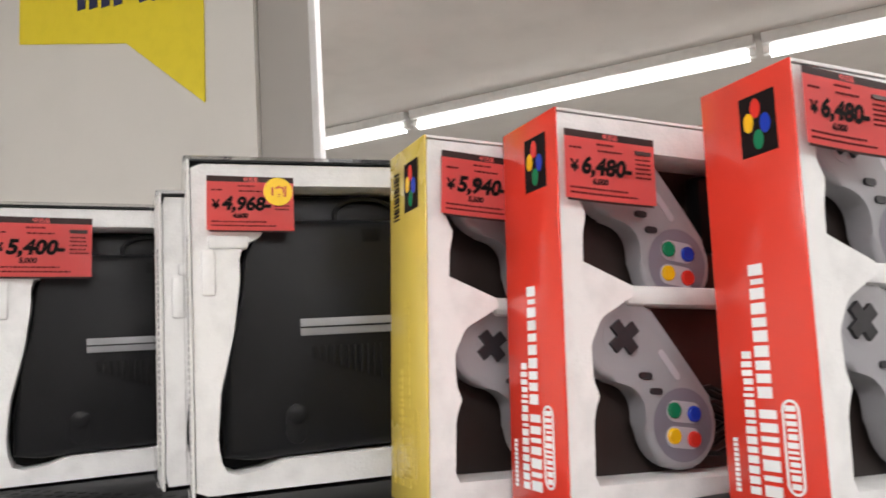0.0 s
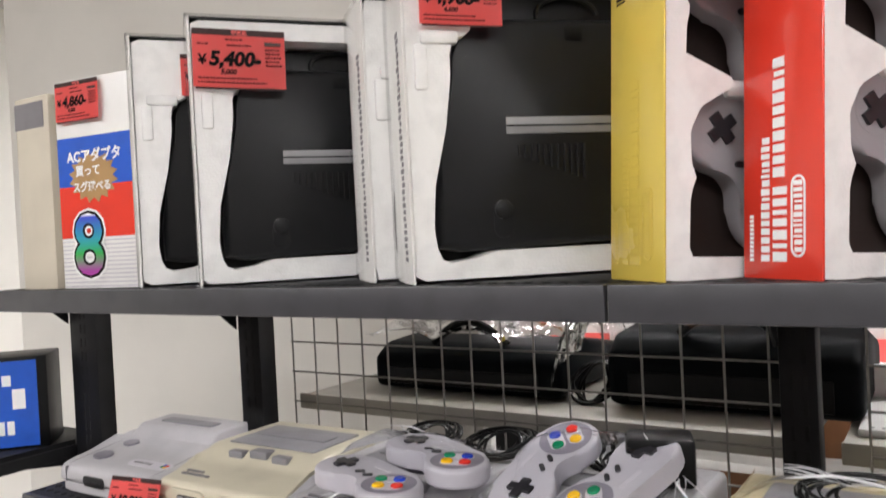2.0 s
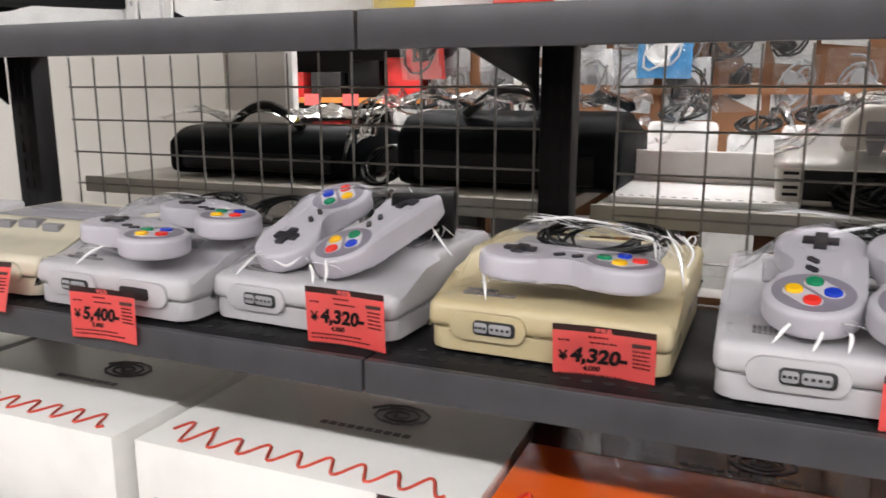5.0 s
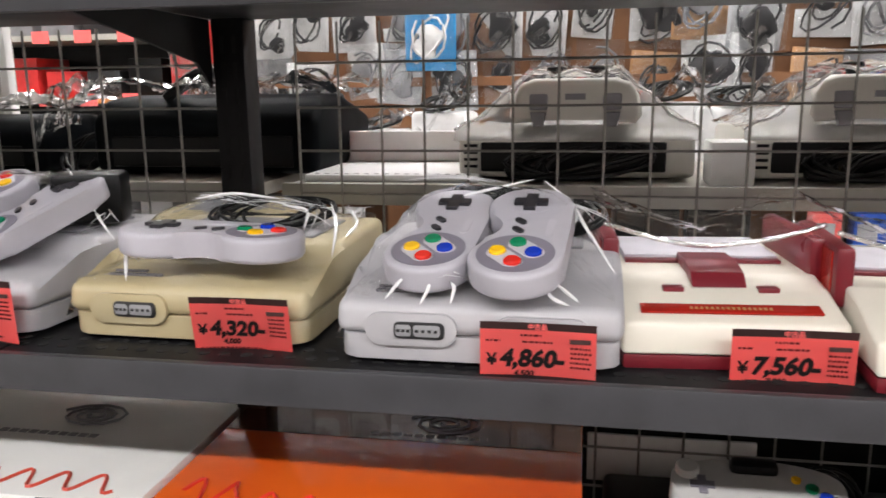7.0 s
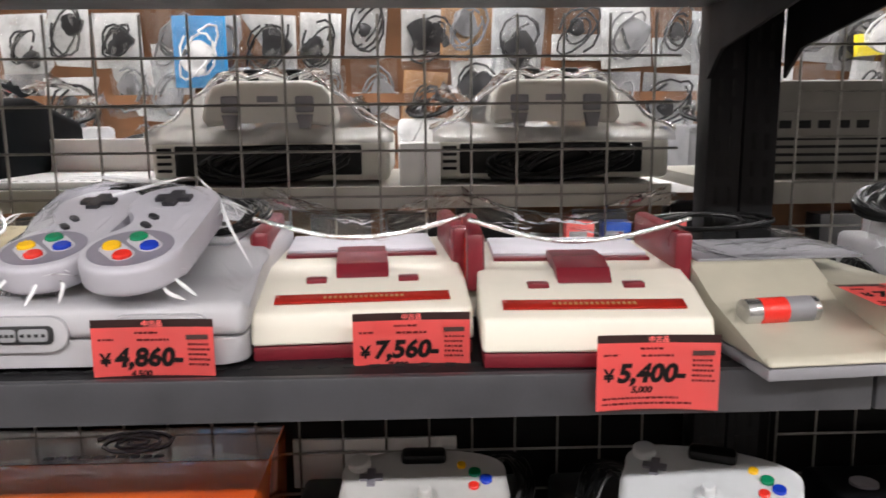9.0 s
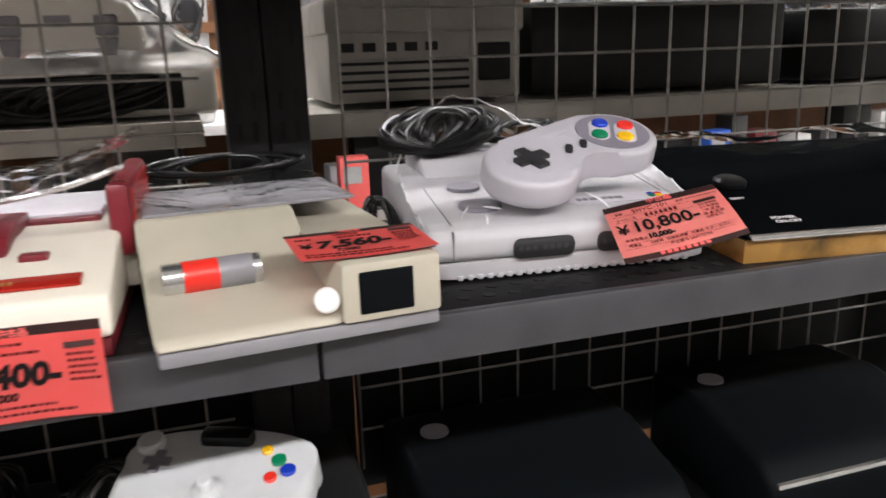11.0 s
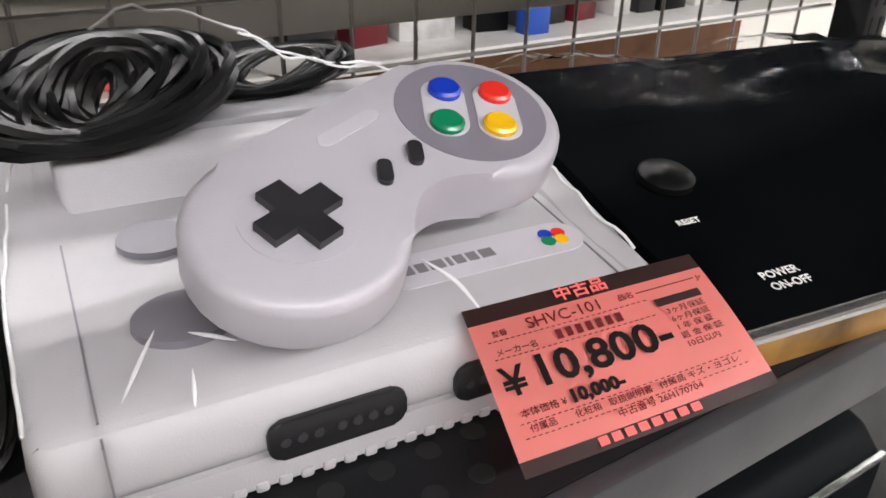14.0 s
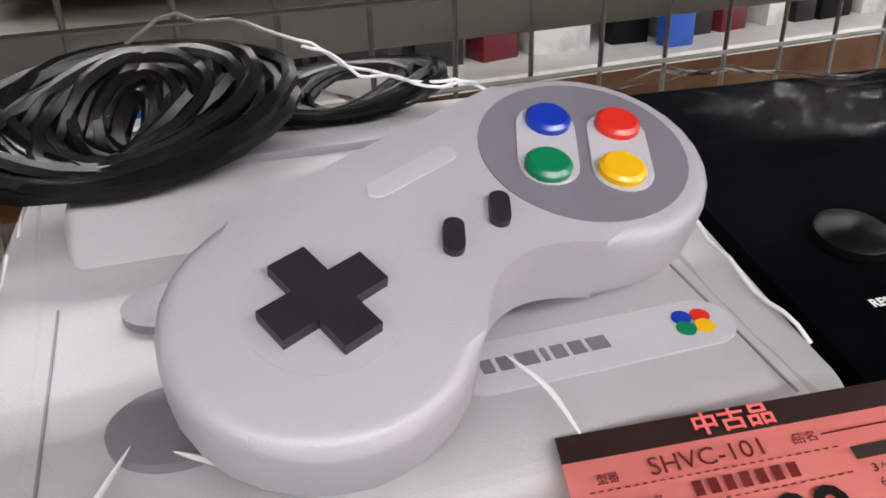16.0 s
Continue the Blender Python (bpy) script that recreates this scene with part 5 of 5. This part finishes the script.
big_box(-0.985, -0.655, 0.022, ZL, M_CARD_W, "white card box with thin red lettering on the lower shelf")
big_box(-0.640, -0.305, 0.030, ZL, M_CARD_W, "white card box with thin red lettering on the lower shelf")
big_box(-0.282, 0.074, 0.036, ZL, M_CARD_W, "white card box with thin red lettering on the lower shelf")
big_box(0.082, 0.420, 0.030, ZL, M_CARD_O, "glossy orange and brown card box on the lower shelf", True)
price_tag(pose(-0.752, 0.020, 0.960), "8,640", "8,000", "salmon-red price tag on a white box", 0.001)
price_tag(pose(-0.010, 0.034, 0.966), "5,400", "5,000", "salmon-red price tag on a white box", 0.001)


def prong_pad(m, material, label):
    """Three-pronged pad, face up, lying on z = 0."""
    pts = []
    for k in range(61):
        a = math.pi * k / 60
        pts.append((0.078 * math.cos(a), 0.020 + 0.034 * math.sin(a) ** 0.7))
    pts += [(-0.080, 0.0), (-0.074, -0.055), (-0.064, -0.068), (-0.052, -0.060), (-0.044, -0.018), (-0.030, -0.012), (-0.020, -0.020), (-0.016, -0.062), (-0.008, -0.074), (0.008, -0.074),
            (0.016, -0.062), (0.020, -0.020), (0.030, -0.012), (0.044, -0.018), (0.052, -0.060), (0.064, -0.068), (0.074, -0.055), (0.080, 0.0)]
    shell = part("game_pad", prism(pts, 0, 0.026, 0.009, 4), material, None, m=m)
    tagged(shell, label, "game pad", "pronged game pads")
    t = 0.0255
    for nm, mt, x, y, r in (("green_button", M_GREEN, 0.048, 0.020, 0.006), ("blue_button", M_BLUE, 0.058, 0.010, 0.006), ("yellow_button", M_YELLOW, 0.036, 0.030, 0.0045), ("red_button", M_RED, 0.046, 0.002, 0.005)):
        bm = bmesh.new()
        disc(bm, x, y, t, t + 0.004, r, 18, dome=0.001)
        part(nm, bm, mt, shell)
    a, b = 0.011, 0.0038
    cross = [(-b, -a), (b, -a), (b, -b), (a, -b), (a, b), (b, b), (b, a), (-b, a), (-b, b), (-a, b), (-a, -b), (-b, -b)]
    part("direction_key", prism(shifted(cross, -0.050, 0.016), t, t + 0.003, 0.0008, 2, True), M_RECESSD, shell)
    bm = bmesh.new()
    disc(bm, 0, -0.012, t, t + 0.004, 0.012, 24, dome=0.001)
    disc(bm, 0, -0.012, t + 0.004, t + 0.014, 0.006, 18, dome=0.002)
    part("stick", bm, material, shell, "grey analogue stick")
    part("slot_cover", boxm(-0.022, 0.022, 0.034, 0.050, 0.020, 0.036, bev=0.005), M_BLACK, shell, "dark expansion slot")
    bm = bmesh.new()
    disc(bm, -0.062, 0.034, t - 0.002, t + 0.008, 0.011, 20, dome=0.002)
    part("shoulder_key", bm, material, shell)
    return shell


M_PADG = mat("pad_mid_grey", (0.50, 0.49, 0.475), 0.4, var=0.06, scale=20)
M_PADL = mat("pad_pale_grey", (0.60, 0.61, 0.62), 0.35, var=0.06, scale=20)
for x, nm in ((0.545, M_N64), (0.775, M_N64), (1.02, M_GLOSSBLACK), (1.30, M_GLOSSBLACK)):
    db = thing("dark_console", pose(x, 0.06, LOW), "dark charcoal game console in shade on the lower shelf", "game console", "dark consoles on the lower shelf")
    part("body", wedge([(0, 0.0), (0.18, 0.0), (0.18, 0.085), (0.10, 0.09), (0.02, 0.07), (0, 0.05)], -0.105, 0.105, 0.008, 3), nm, db)
    if nm is M_GLOSSBLACK:
        part("trim", boxm(-0.1, 0.1, -0.001, 0.003, 0.052, 0.056), M_SILVER, db, "bright trim line")
        bm = bmesh.new()
        disc(bm, 0, 0, 0, 0.003, 0.012, 20)
        part("disc_key", bm, M_RECESSD, db, m=pose(-0.07, 0.13, 0.088))
prong_pad(pose(0.552, 0.105, LOW + 0.120, 16, 0, 0) @ Matrix.Scale(0.82, 4), M_PADG, "mid-grey three-pronged game pad on a dark console")
prong_pad(pose(0.770, 0.095, LOW + 0.120, 16, 0, -24) @ Matrix.Scale(0.84, 4), M_PADL, "pale grey three-pronged game pad in a clear bag")
cable_heap(pose(0.700, 0.10, LOW + 0.09), 0.06, 0.10, 0.05, 7, 60)
cable_heap(pose(0.62, 0.16, LOW + 0.09), 0.05, 0.06, 0.04, 6, 61)
price_tag(pose(1.00, 0.055, LOW + 0.05), "8,640", "8,000", "salmon-red price tag at a dark console", 0.001)
# Added black sheet: paints the deep shade at the back of the lower shelf.
bp_ = thing("hardboard_sheet", pose(0.1, 0.272, 0.84), "added black sheet standing for the shade behind the lower shelf", "board")
for k in range(2):
    part("dark_sheet", boxm(k * 0.8, k * 0.8 + 0.798, 0, 0.006, -0.005, 0.135), M_BLACK, bp_)
part_white = thing("white_board", pose(0.425, 0.2655, 0.895), "white board leaning behind the wire mesh", "board")
part("board", boxm(0, 0.16, 0, 0.005, 0, 0.05, bev=0.001), M_WHITE, part_white)

# ---- neighbouring bay with the blue carton ----
nb = thing("side_shelf", pose(-1.06, 0.0, 1.078), "dark steel shelf of the next bay", "shelf")
part("tray", boxm(-0.5, 0.0, 0.0, 0.30, -0.02, 0, bev=0.001), M_SHELFTOP, nb)
part("front_lip", boxm(-0.5, 0.0, -0.008, 0.0, -0.045, 0.0, bev=0.001), M_SHELF, nb)
pb = thing("card_box", pose(-1.19, 0.10, 1.078, 0, 0, 48), "dark-edged blue card box with white lettering", "box")
part("card", boxm(-0.12, 0.14, 0, 0.10, 0, 0.157, bev=0.002), M_BLACK, pb)
part("blue_face", boxm(-0.118, 0.124, -0.0008, 0, 0.004, 0.150), M_CARD_B, pb, "blue printed face")
bm = bmesh.new()
for k in range(6):
    box(bm, -0.02 + k * 0.018, -0.006 + k * 0.018, -0.0016, -0.0008, 0.108, 0.126)
    box(bm, 0.0 + k * 0.015, 0.011 + k * 0.015, -0.0016, -0.0008, 0.025, 0.048)
box(bm, 0.085, 0.105, -0.0016, -0.0008, 0.068, 0.102)
part("face_print", bm, M_PRINTW, pb, "white lettering drawn as bars")

# ---- back of the rack: cream shelf with wrapped consoles ----
bs = thing("back_shelf", pose(0, 0.275, 1.188), "cream steel shelf on the far face of the rack", "shelf", "shelves of the rack")
for x0, x1 in ((-0.57, 0.085), (0.115, 0.79), (0.86, 1.9)):
    part("board", boxm(x0, x1, 0.0, 0.30, -0.014, 0, bev=0.001), M_BACKSHELF, bs)
    part("rear_edge", boxm(x0, x1, -0.004, 0.001, -0.018, 0.003, bev=0.001), M_BACKSHELF, bs, "cream folded edge")
M_BACKCON = mat("console_off_white", (0.60, 0.585, 0.53), 0.3, var=0.05, scale=10)


def wrapped_console(x, label):
    ob = thing("wrapped_console", pose(x, 0.33, 1.188), label, "game console", "wrapped consoles behind the mesh")
    part("body", wedge([(0, 0.004), (0.20, 0.004), (0.20, 0.05), (0.03, 0.056), (0, 0.045)], -0.118, 0.118, 0.006, 3), M_BACKCON, ob)
    part("rear_panel", boxm(-0.095, 0.09, -0.002, 0.004, 0.010, 0.040, bev=0.002), M_BLACK, ob, "dark rear panel")
    for k in range(4):
        part("vent", boxm(-0.112, -0.098, -0.002, 0.002, 0.014 + k * 0.007, 0.017 + k * 0.007), M_BLACK, ob)
    outline = [(-0.060, 0.058), (-0.066, 0.066), (-0.062, 0.086), (-0.054, 0.098), (-0.040, 0.103), (0.040, 0.103), (0.054, 0.098), (0.062, 0.086), (0.066, 0.066), (0.060, 0.058), (0.030, 0.062), (-0.030, 0.062)]
    pd = part("pad", prism(outline, -0.050, 0.006, 0.007, 3), M_BACKCON, ob, "off-white pad standing on the console", m=pose(0, 0, 0, 90, 0, 0))
    for s in (-1, 1):
        part("grip", boxm(s * 0.036 - 0.009, s * 0.036 + 0.009, 0.072, 0.088, 0.005, 0.010, bev=0.002), M_DECK, pd, "dark shoulder keys")
        part("trigger", prism([(s * 0.036 - 0.008, 0.070), (s * 0.036 + 0.008, 0.070), (s * 0.036 + 0.005, 0.056), (s * 0.036 - 0.005, 0.056)], 0.004, 0.014, 0.002, 2), M_DECK, pd, "dark trigger key")
        bm = bmesh.new()
        disc(bm, s * 0.020, 0.030, 0.102, 0.112, 0.006, 16)
        disc(bm, s * 0.020, 0.030, 0.111, 0.116, 0.010, 16, dome=0.002)
        part("stick", bm, M_BLACK, ob, "black mushroom stick")
        for e in (0.036, 0.050):
            part("top_key", boxm(s * e - 0.004, s * e + 0.004, 0.020, 0.030, 0.100, 0.106, bev=0.0015), M_DECK, ob)
    part("pad_label", boxm(-0.010, 0.010, 0.082, 0.088, 0.0055, 0.0075), M_DECK, pd)
    part("cable", coil(random.Random(int(x * 1000)), 0.15, 0.024, 0.036, 16, 0.0022), M_CABLE, ob, m=pose(0.005, -0.012, 0.004))

    def hf(xx, y):
        e = min(1.0, max(0.0, (abs(xx) - 0.048) / 0.075))
        return 0.052 + 0.062 * (1 - e) ** 1.35 * (1 - 0.3 * abs(y - 0.05) / 0.15)
    drape(ob, -0.122, 0.122, -0.004, 0.2, hf, rngd, M_CLEAR, rough=0.007)
    bm = bmesh.new()
    rows = []
    for i in range(31):
        xx = -0.122 + 0.244 * i / 30
        top = hf(xx, 0)
        if abs(xx) < 0.064:
            top = 0.066
        rows.append([bm.verts.new((xx, -0.006 + 0.006 * j / 4 + 0.003 * noise.noise((xx * 60, j * 0.7, x * 9)), 0.042 + (top - 0.042) * j / 4)) for j in range(5)])
    for p, r_ in zip(rows, rows[1:]):
        for j in range(4):
            bm.faces.new((p[j], r_[j], r_[j + 1], p[j + 1]))
    tent = part("bag_side", bm, M_TENT, ob, "milky stretched side of the clear bag")
    tent.visible_shadow = False
    bm = bmesh.new()
    hose(bm, [(-0.122 + 0.244 * i / 24, -0.003, hf(-0.122 + 0.244 * i / 24, 0) + 0.003 * math.sin(i * 1.7)) for i in range(25)], 0.0018)
    part("bag_fold", bm, M_WHITEFILM, ob, "shiny folded edge of the clear bag")
    return ob


wrapped_console(0.405, "off-white console and pad wrapped in clear film behind the mesh")
wrapped_console(0.688, "off-white console and pad wrapped in clear film behind the mesh")
wd = thing("video_deck", pose(0.905, 0.33, 1.188), "wide grey deck with vents behind the mesh", "deck")
M_DECKW = mat("deck_warm_grey", (0.22, 0.21, 0.19), 0.4, var=0.06)
part("body", boxm(0, 0.19, 0, 0.2, 0.006, 0.085, bev=0.004), M_DECKW, wd)
part("lid", boxm(-0.003, 0.193, -0.003, 0.2, 0.068, 0.100, bev=0.005), M_DECKW, wd)
for k in range(5):
    part("socket", boxm(0.012 + k * 0.020, 0.024 + k * 0.020, -0.002, 0.002, 0.052, 0.060), M_BLACK, wd)
for k in range(4):
    part("vent", boxm(0.008, 0.135, -0.0015, 0.002, 0.016 + k * 0.008, 0.019 + k * 0.008), M_BLACK, wd)
part("rear_box", boxm(0.145, 0.178, -0.003, 0.002, 0.022, 0.058, bev=0.002), M_BLACK, wd)
for x0, x1, h in ((1.11, 1.42, 0.095), (1.45, 1.75, 0.085)):
    bd = thing("dark_deck", pose(x0, 0.34, 1.188), "black wrapped deck in shade behind the mesh", "deck", "dark decks behind the mesh")
    part("body", boxm(0, x1 - x0, 0, 0.2, 0.004, h, bev=0.006), M_BLACK, bd)
    drape(bd, -0.004, x1 - x0 + 0.004, -0.006, 0.2, lambda x, y, hh=h: hh + 0.006 + 0.01 * abs(math.sin(x * 21)), rngd, M_CLEAR, rough=0.010)
# black wrapped things at the left
for x0, x1, h, lab in ((-0.49, -0.20, 0.070, "black console wrapped in clear film behind the mesh"), (-0.14, 0.13, 0.092, "rounded black console wrapped in film behind the mesh")):
    bb = thing("wrapped_console", pose(x0, 0.34, 1.188), lab, "game console", "wrapped consoles behind the mesh")
    w = x1 - x0
    part("body", wedge([(0, 0.004), (0.22, 0.004), (0.22, h * 0.7), (0.10, h), (0.03, h * 0.95), (0, h * 0.7)], 0, w, 0.012, 3), M_GLOSSBLACK, bb)
    part("rear_panel", boxm(w * 0.1, w * 0.9, -0.002, 0.003, 0.012, h * 0.5, bev=0.002), M_BLACK, bb)
    bm = bmesh.new()
    hose(bm, [(w * (0.30 + 0.40 * i / 14), 0.03, h * 0.95 + 0.030 * math.sin(math.pi * i / 14)) for i in range(15)], 0.006, 8)
    part("looped_lead", bm, M_CABLE, bb, "thick black lead looped over the top")
    drape(bb, -0.006, w + 0.006, -0.008, 0.2, lambda x, y, hh=h: hh * 0.85 + 0.016 + 0.012 * abs(math.sin(x * 30 + y * 20)), rngd, M_CLEAR, rough=0.014)
gb = thing("plastic_bag", pose(-0.21, 0.36, 1.188), "grey crumpled clear bag holding cables", "bag")
drape(gb, 0, 0.09, -0.03, 0.05, lambda x, y: 0.10 * math.exp(-((x - 0.045) / 0.04) ** 4), rngd, M_BAG, rough=0.02)
part("cable_loop", coil(random.Random(9), 0.07, 0.05, 0.05, 6), M_CABLE, gb, m=pose(0.045, 0.01, 0))
wt = thing("plastic_tray", pose(0.125, 0.31, 1.188), "white perforated plastic tray lying on the back shelf", "tray")
part("tray_body", boxm(0, 0.185, 0, 0.16, 0, 0.008, bev=0.003), M_WHITE, wt)
part("tray_rim", boxm(0, 0.185, 0.15, 0.16, 0.008, 0.045, bev=0.002), M_WHITE, wt)
bm = bmesh.new()
for i in range(16):
    disc(bm, 0.012 + i * 0.0108, 0.008, 0.008, 0.0083, 0.0028, 8)
part("tray_holes", bm, M_DECK, wt)
wg = thing("white_box", pose(0.533, 0.30, 1.188), "small white folded carton between the consoles", "box")
part("carton", boxm(0, 0.040, 0, 0.05, 0, 0.042, bev=0.002), M_WHITE, wg)

# ---- far display: hanging packs over a bright shelf ----
FY = 1.50
fg = thing("display_rack", pose(0, FY, 0), "white display rack with a brown hook board", "display rack")
part("hook_board", boxm(-0.62, 3.2, 0.06, 0.09, 0.0, 2.0), M_BROWN, fg, "brown hook board")
for z, d in ((1.115, 0.42), (0.90, 0.42), (0.62, 0.42)):
    part("board", boxm(-0.62, 3.2, 0.06 - d, 0.06, z - 0.02, z, bev=0.002), M_WHITE, fg, "white shelf board")
part("top_rail", boxm(-0.62, 3.2, 0.03, 0.06, 1.292, 1.315), M_BROWN, fg)
rngp = random.Random(77)
PACKS = [mat("pack_%s" % n, c, 0.3, var=0.15, scale=18) for n, c in (("white", (0.75, 0.75, 0.74)), ("silver", (0.45, 0.46, 0.47)), ("black", (0.02, 0.02, 0.022)), ("blue", (0.03, 0.28, 0.60)), ("tan", (0.50, 0.27, 0.12)), ("grey", (0.22, 0.22, 0.23)), ("red", (0.55, 0.03, 0.03)))]


def hanging_pack(x, z, w, h, card, item, y=0.0):
    ob = thing("hanging_pack", pose(x, FY + 0.045 - y, z, rngp.uniform(-4, 8), rngp.uniform(-5, 5), rngp.uniform(-14, 14)), "clear bag with accessory hanging on a hook", "accessory pack", "hanging packs")
    part("backing_card", boxm(-w / 2, w / 2, 0, 0.002, -h, -h * rngp.choice((0.0, 0.0, 0.55)), bev=0.0008), card, ob)
    bm = bmesh.new()
    for k in range(rngp.choice((1, 2, 2))):
        cx, cz, rr = rngp.uniform(-0.18, 0.18) * w, -h * rngp.uniform(0.35, 0.7), w * rngp.uniform(0.14, 0.26)
        spin = rngp.uniform(0, 6)
        pts = [(cx + rr * (1 + 0.35 * math.sin(3 * a + spin)) * math.cos(a), cz + rr * 1.2 * math.sin(a)) for a in (2 * math.pi * i / 14 for i in range(14))]
        blob = prism(pts, 0.004, 0.022, 0.004, 2)
        blob.transform(pose(0, 0, 0, 90, 0, 0))
        tmp = bpy.data.meshes.new("blob")
        blob.to_mesh(tmp)
        blob.free()
        bm.from_mesh(tmp)
        bpy.data.meshes.remove(tmp)
    for k in range(3):
        ph, ra = rngp.uniform(0, 6), rngp.uniform(0.2, 0.42)
        hose(bm, [(w * ra * math.cos(a * 0.55 + ph), -0.016 - 0.006 * math.sin(a + k), -h * 0.5 + h * ra * math.sin(a * 0.55 + ph + 0.4 * k)) for a in range(rngp.choice((9, 12)))], 0.0032, 5)
    part("accessory", bm, item, ob)
    bm = bmesh.new()
    g = [[bm.verts.new((-w / 2 + w * i / 7, -0.020 - 0.012 * noise.noise((x * 9 + i, z * 7 + j, 2)), -h + h * j / 7)) for i in range(8)] for j in range(8)]
    for j in range(7):
        for i in range(7):
            bm.faces.new((g[j][i], g[j][i + 1], g[j + 1][i + 1], g[j + 1][i]))
    sk = part("clear_bag", bm, M_BAG, ob, "crinkled clear bag")
    sk.visible_shadow = False
    return ob


x = -0.55
while x < 3.1:
    for z, h in ((1.53, 0.155), (1.70, 0.15), (1.38, 0.16)):
        w = rngp.uniform(0.095, 0.14)
        tan = 0.42 < x < 1.05
        card = PACKS[4] if tan and rngp.random() < 0.2 else rngp.choice([PACKS[0], PACKS[0], PACKS[1], PACKS[5]])
        hanging_pack(x + rngp.uniform(-0.02, 0.02), z + rngp.uniform(-0.025, 0.025), w, h * rngp.uniform(0.85, 1.05), card, rngp.choice([PACKS[2], PACKS[2], PACKS[2], PACKS[5]]))
    x += 0.125
hanging_pack(0.03, 1.50, 0.13, 0.17, PACKS[3], PACKS[0], 0.05)
hanging_pack(1.72, 1.52, 0.15, 0.12, M_BANNER, PACKS[0], 0.05)
hanging_pack(-0.62, 1.50, 0.13, 0.17, PACKS[6], PACKS[2], 0.05)
x = -0.5
while x < 3.0:
    w = rngp.uniform(0.10, 0.2)
    h = rngp.uniform(0.11, 0.20)
    ob = thing("bagged_item", pose(x, FY - 0.26 + rngp.uniform(-0.06, 0.06), 1.115, 0, 0, rngp.uniform(-20, 20)), "clear bag of grey cables lying on the white shelf", "accessory pack", "bagged items on the far shelf")
    part("packed_item", boxm(-w / 2, w / 2, -0.04, 0.05, 0, h * 0.72, bev=0.012), rngp.choice(PACKS[:1] * 3 + PACKS[:3] + PACKS[5:6]), ob)
    part("cable_loop", coil(random.Random(int(x * 100) + 500), w * 0.8, 0.09, h * 0.22, 5, 0.004), M_CABLE, ob, m=pose(0, 0, h * 0.72))
    drape(ob, -w / 2, w / 2, -0.06, 0.07, lambda xx, y, hh=h: hh * (0.7 + 0.3 * math.sin(xx * 40)), rngp, M_BAG, rough=0.04, nx=14, ny=10)
    if rngp.random() < 0.35:
        part("red_tag", boxm(-0.03, 0.03, -0.075, -0.074, 0.0, 0.045), M_TAG, ob, "salmon-red price tag")
    x += w + 0.02
for xx, mt in ((0.98, M_CARD_B), (1.10, M_TAG), (0.90, M_TAG), (2.0, M_CARD_B)):
    ob = thing("small_carton", pose(xx, FY - 0.30, 0.90), "small bright carton on the dim lower far shelf", "box", "cartons on the far shelf")
    part("card", boxm(-0.03, 0.03, -0.02, 0.02, 0, 0.13, bev=0.001), mt, ob)
    part("label_card", boxm(-0.024, 0.014, -0.0215, -0.02, 0.075, 0.11), PACKS[1], ob)
x = -0.4
while x < 3.0:
    w = rngp.uniform(0.05, 0.14)
    ob = thing("small_carton", pose(x, FY - 0.22, 0.90, 0, 0, rngp.uniform(-10, 10)), "small carton on the dim lower far shelf", "box", "cartons on the far shelf")
    part("card", boxm(-w / 2, w / 2, -0.03, 0.03, 0, rngp.uniform(0.08, 0.17), bev=0.001), rngp.choice([PACKS[2], PACKS[2], M_BROWN, M_BLACK, PACKS[5], M_BROWN, M_MAROON, PACKS[0], M_BLACK, PACKS[2]]), ob)
    x += w + rngp.uniform(0.01, 0.06)
# tall cabinet beyond the column
fc = thing("display_rack", pose(-2.2, 2.4, 0), "far shelf of dark goods under red labels", "display rack")
part("back", boxm(0, 1.6, 0.1, 0.14, 0, 1.75), M_BLACK, fc)
for z in (0.7, 1.0, 1.27, 1.5):
    part("board", boxm(0, 1.6, -0.2, 0.1, z - 0.02, z), M_BACKSHELF if z != 1.27 else mat("orange_board", (0.7, 0.25, 0.05), 0.5), fc)
    for k in range(9):
        part("carton", boxm(0.03 + k * 0.175, 0.17 + k * 0.175, -0.12, 0.08, z, z + rngp.uniform(0.08, 0.2), bev=0.004), rngp.choice([PACKS[2], M_BLACK, PACKS[6], PACKS[5]]), fc)
        part("label_card", boxm(0.05 + k * 0.175, 0.12 + k * 0.175, -0.203, -0.201, z - 0.03, z + 0.015), M_TAG, fc)
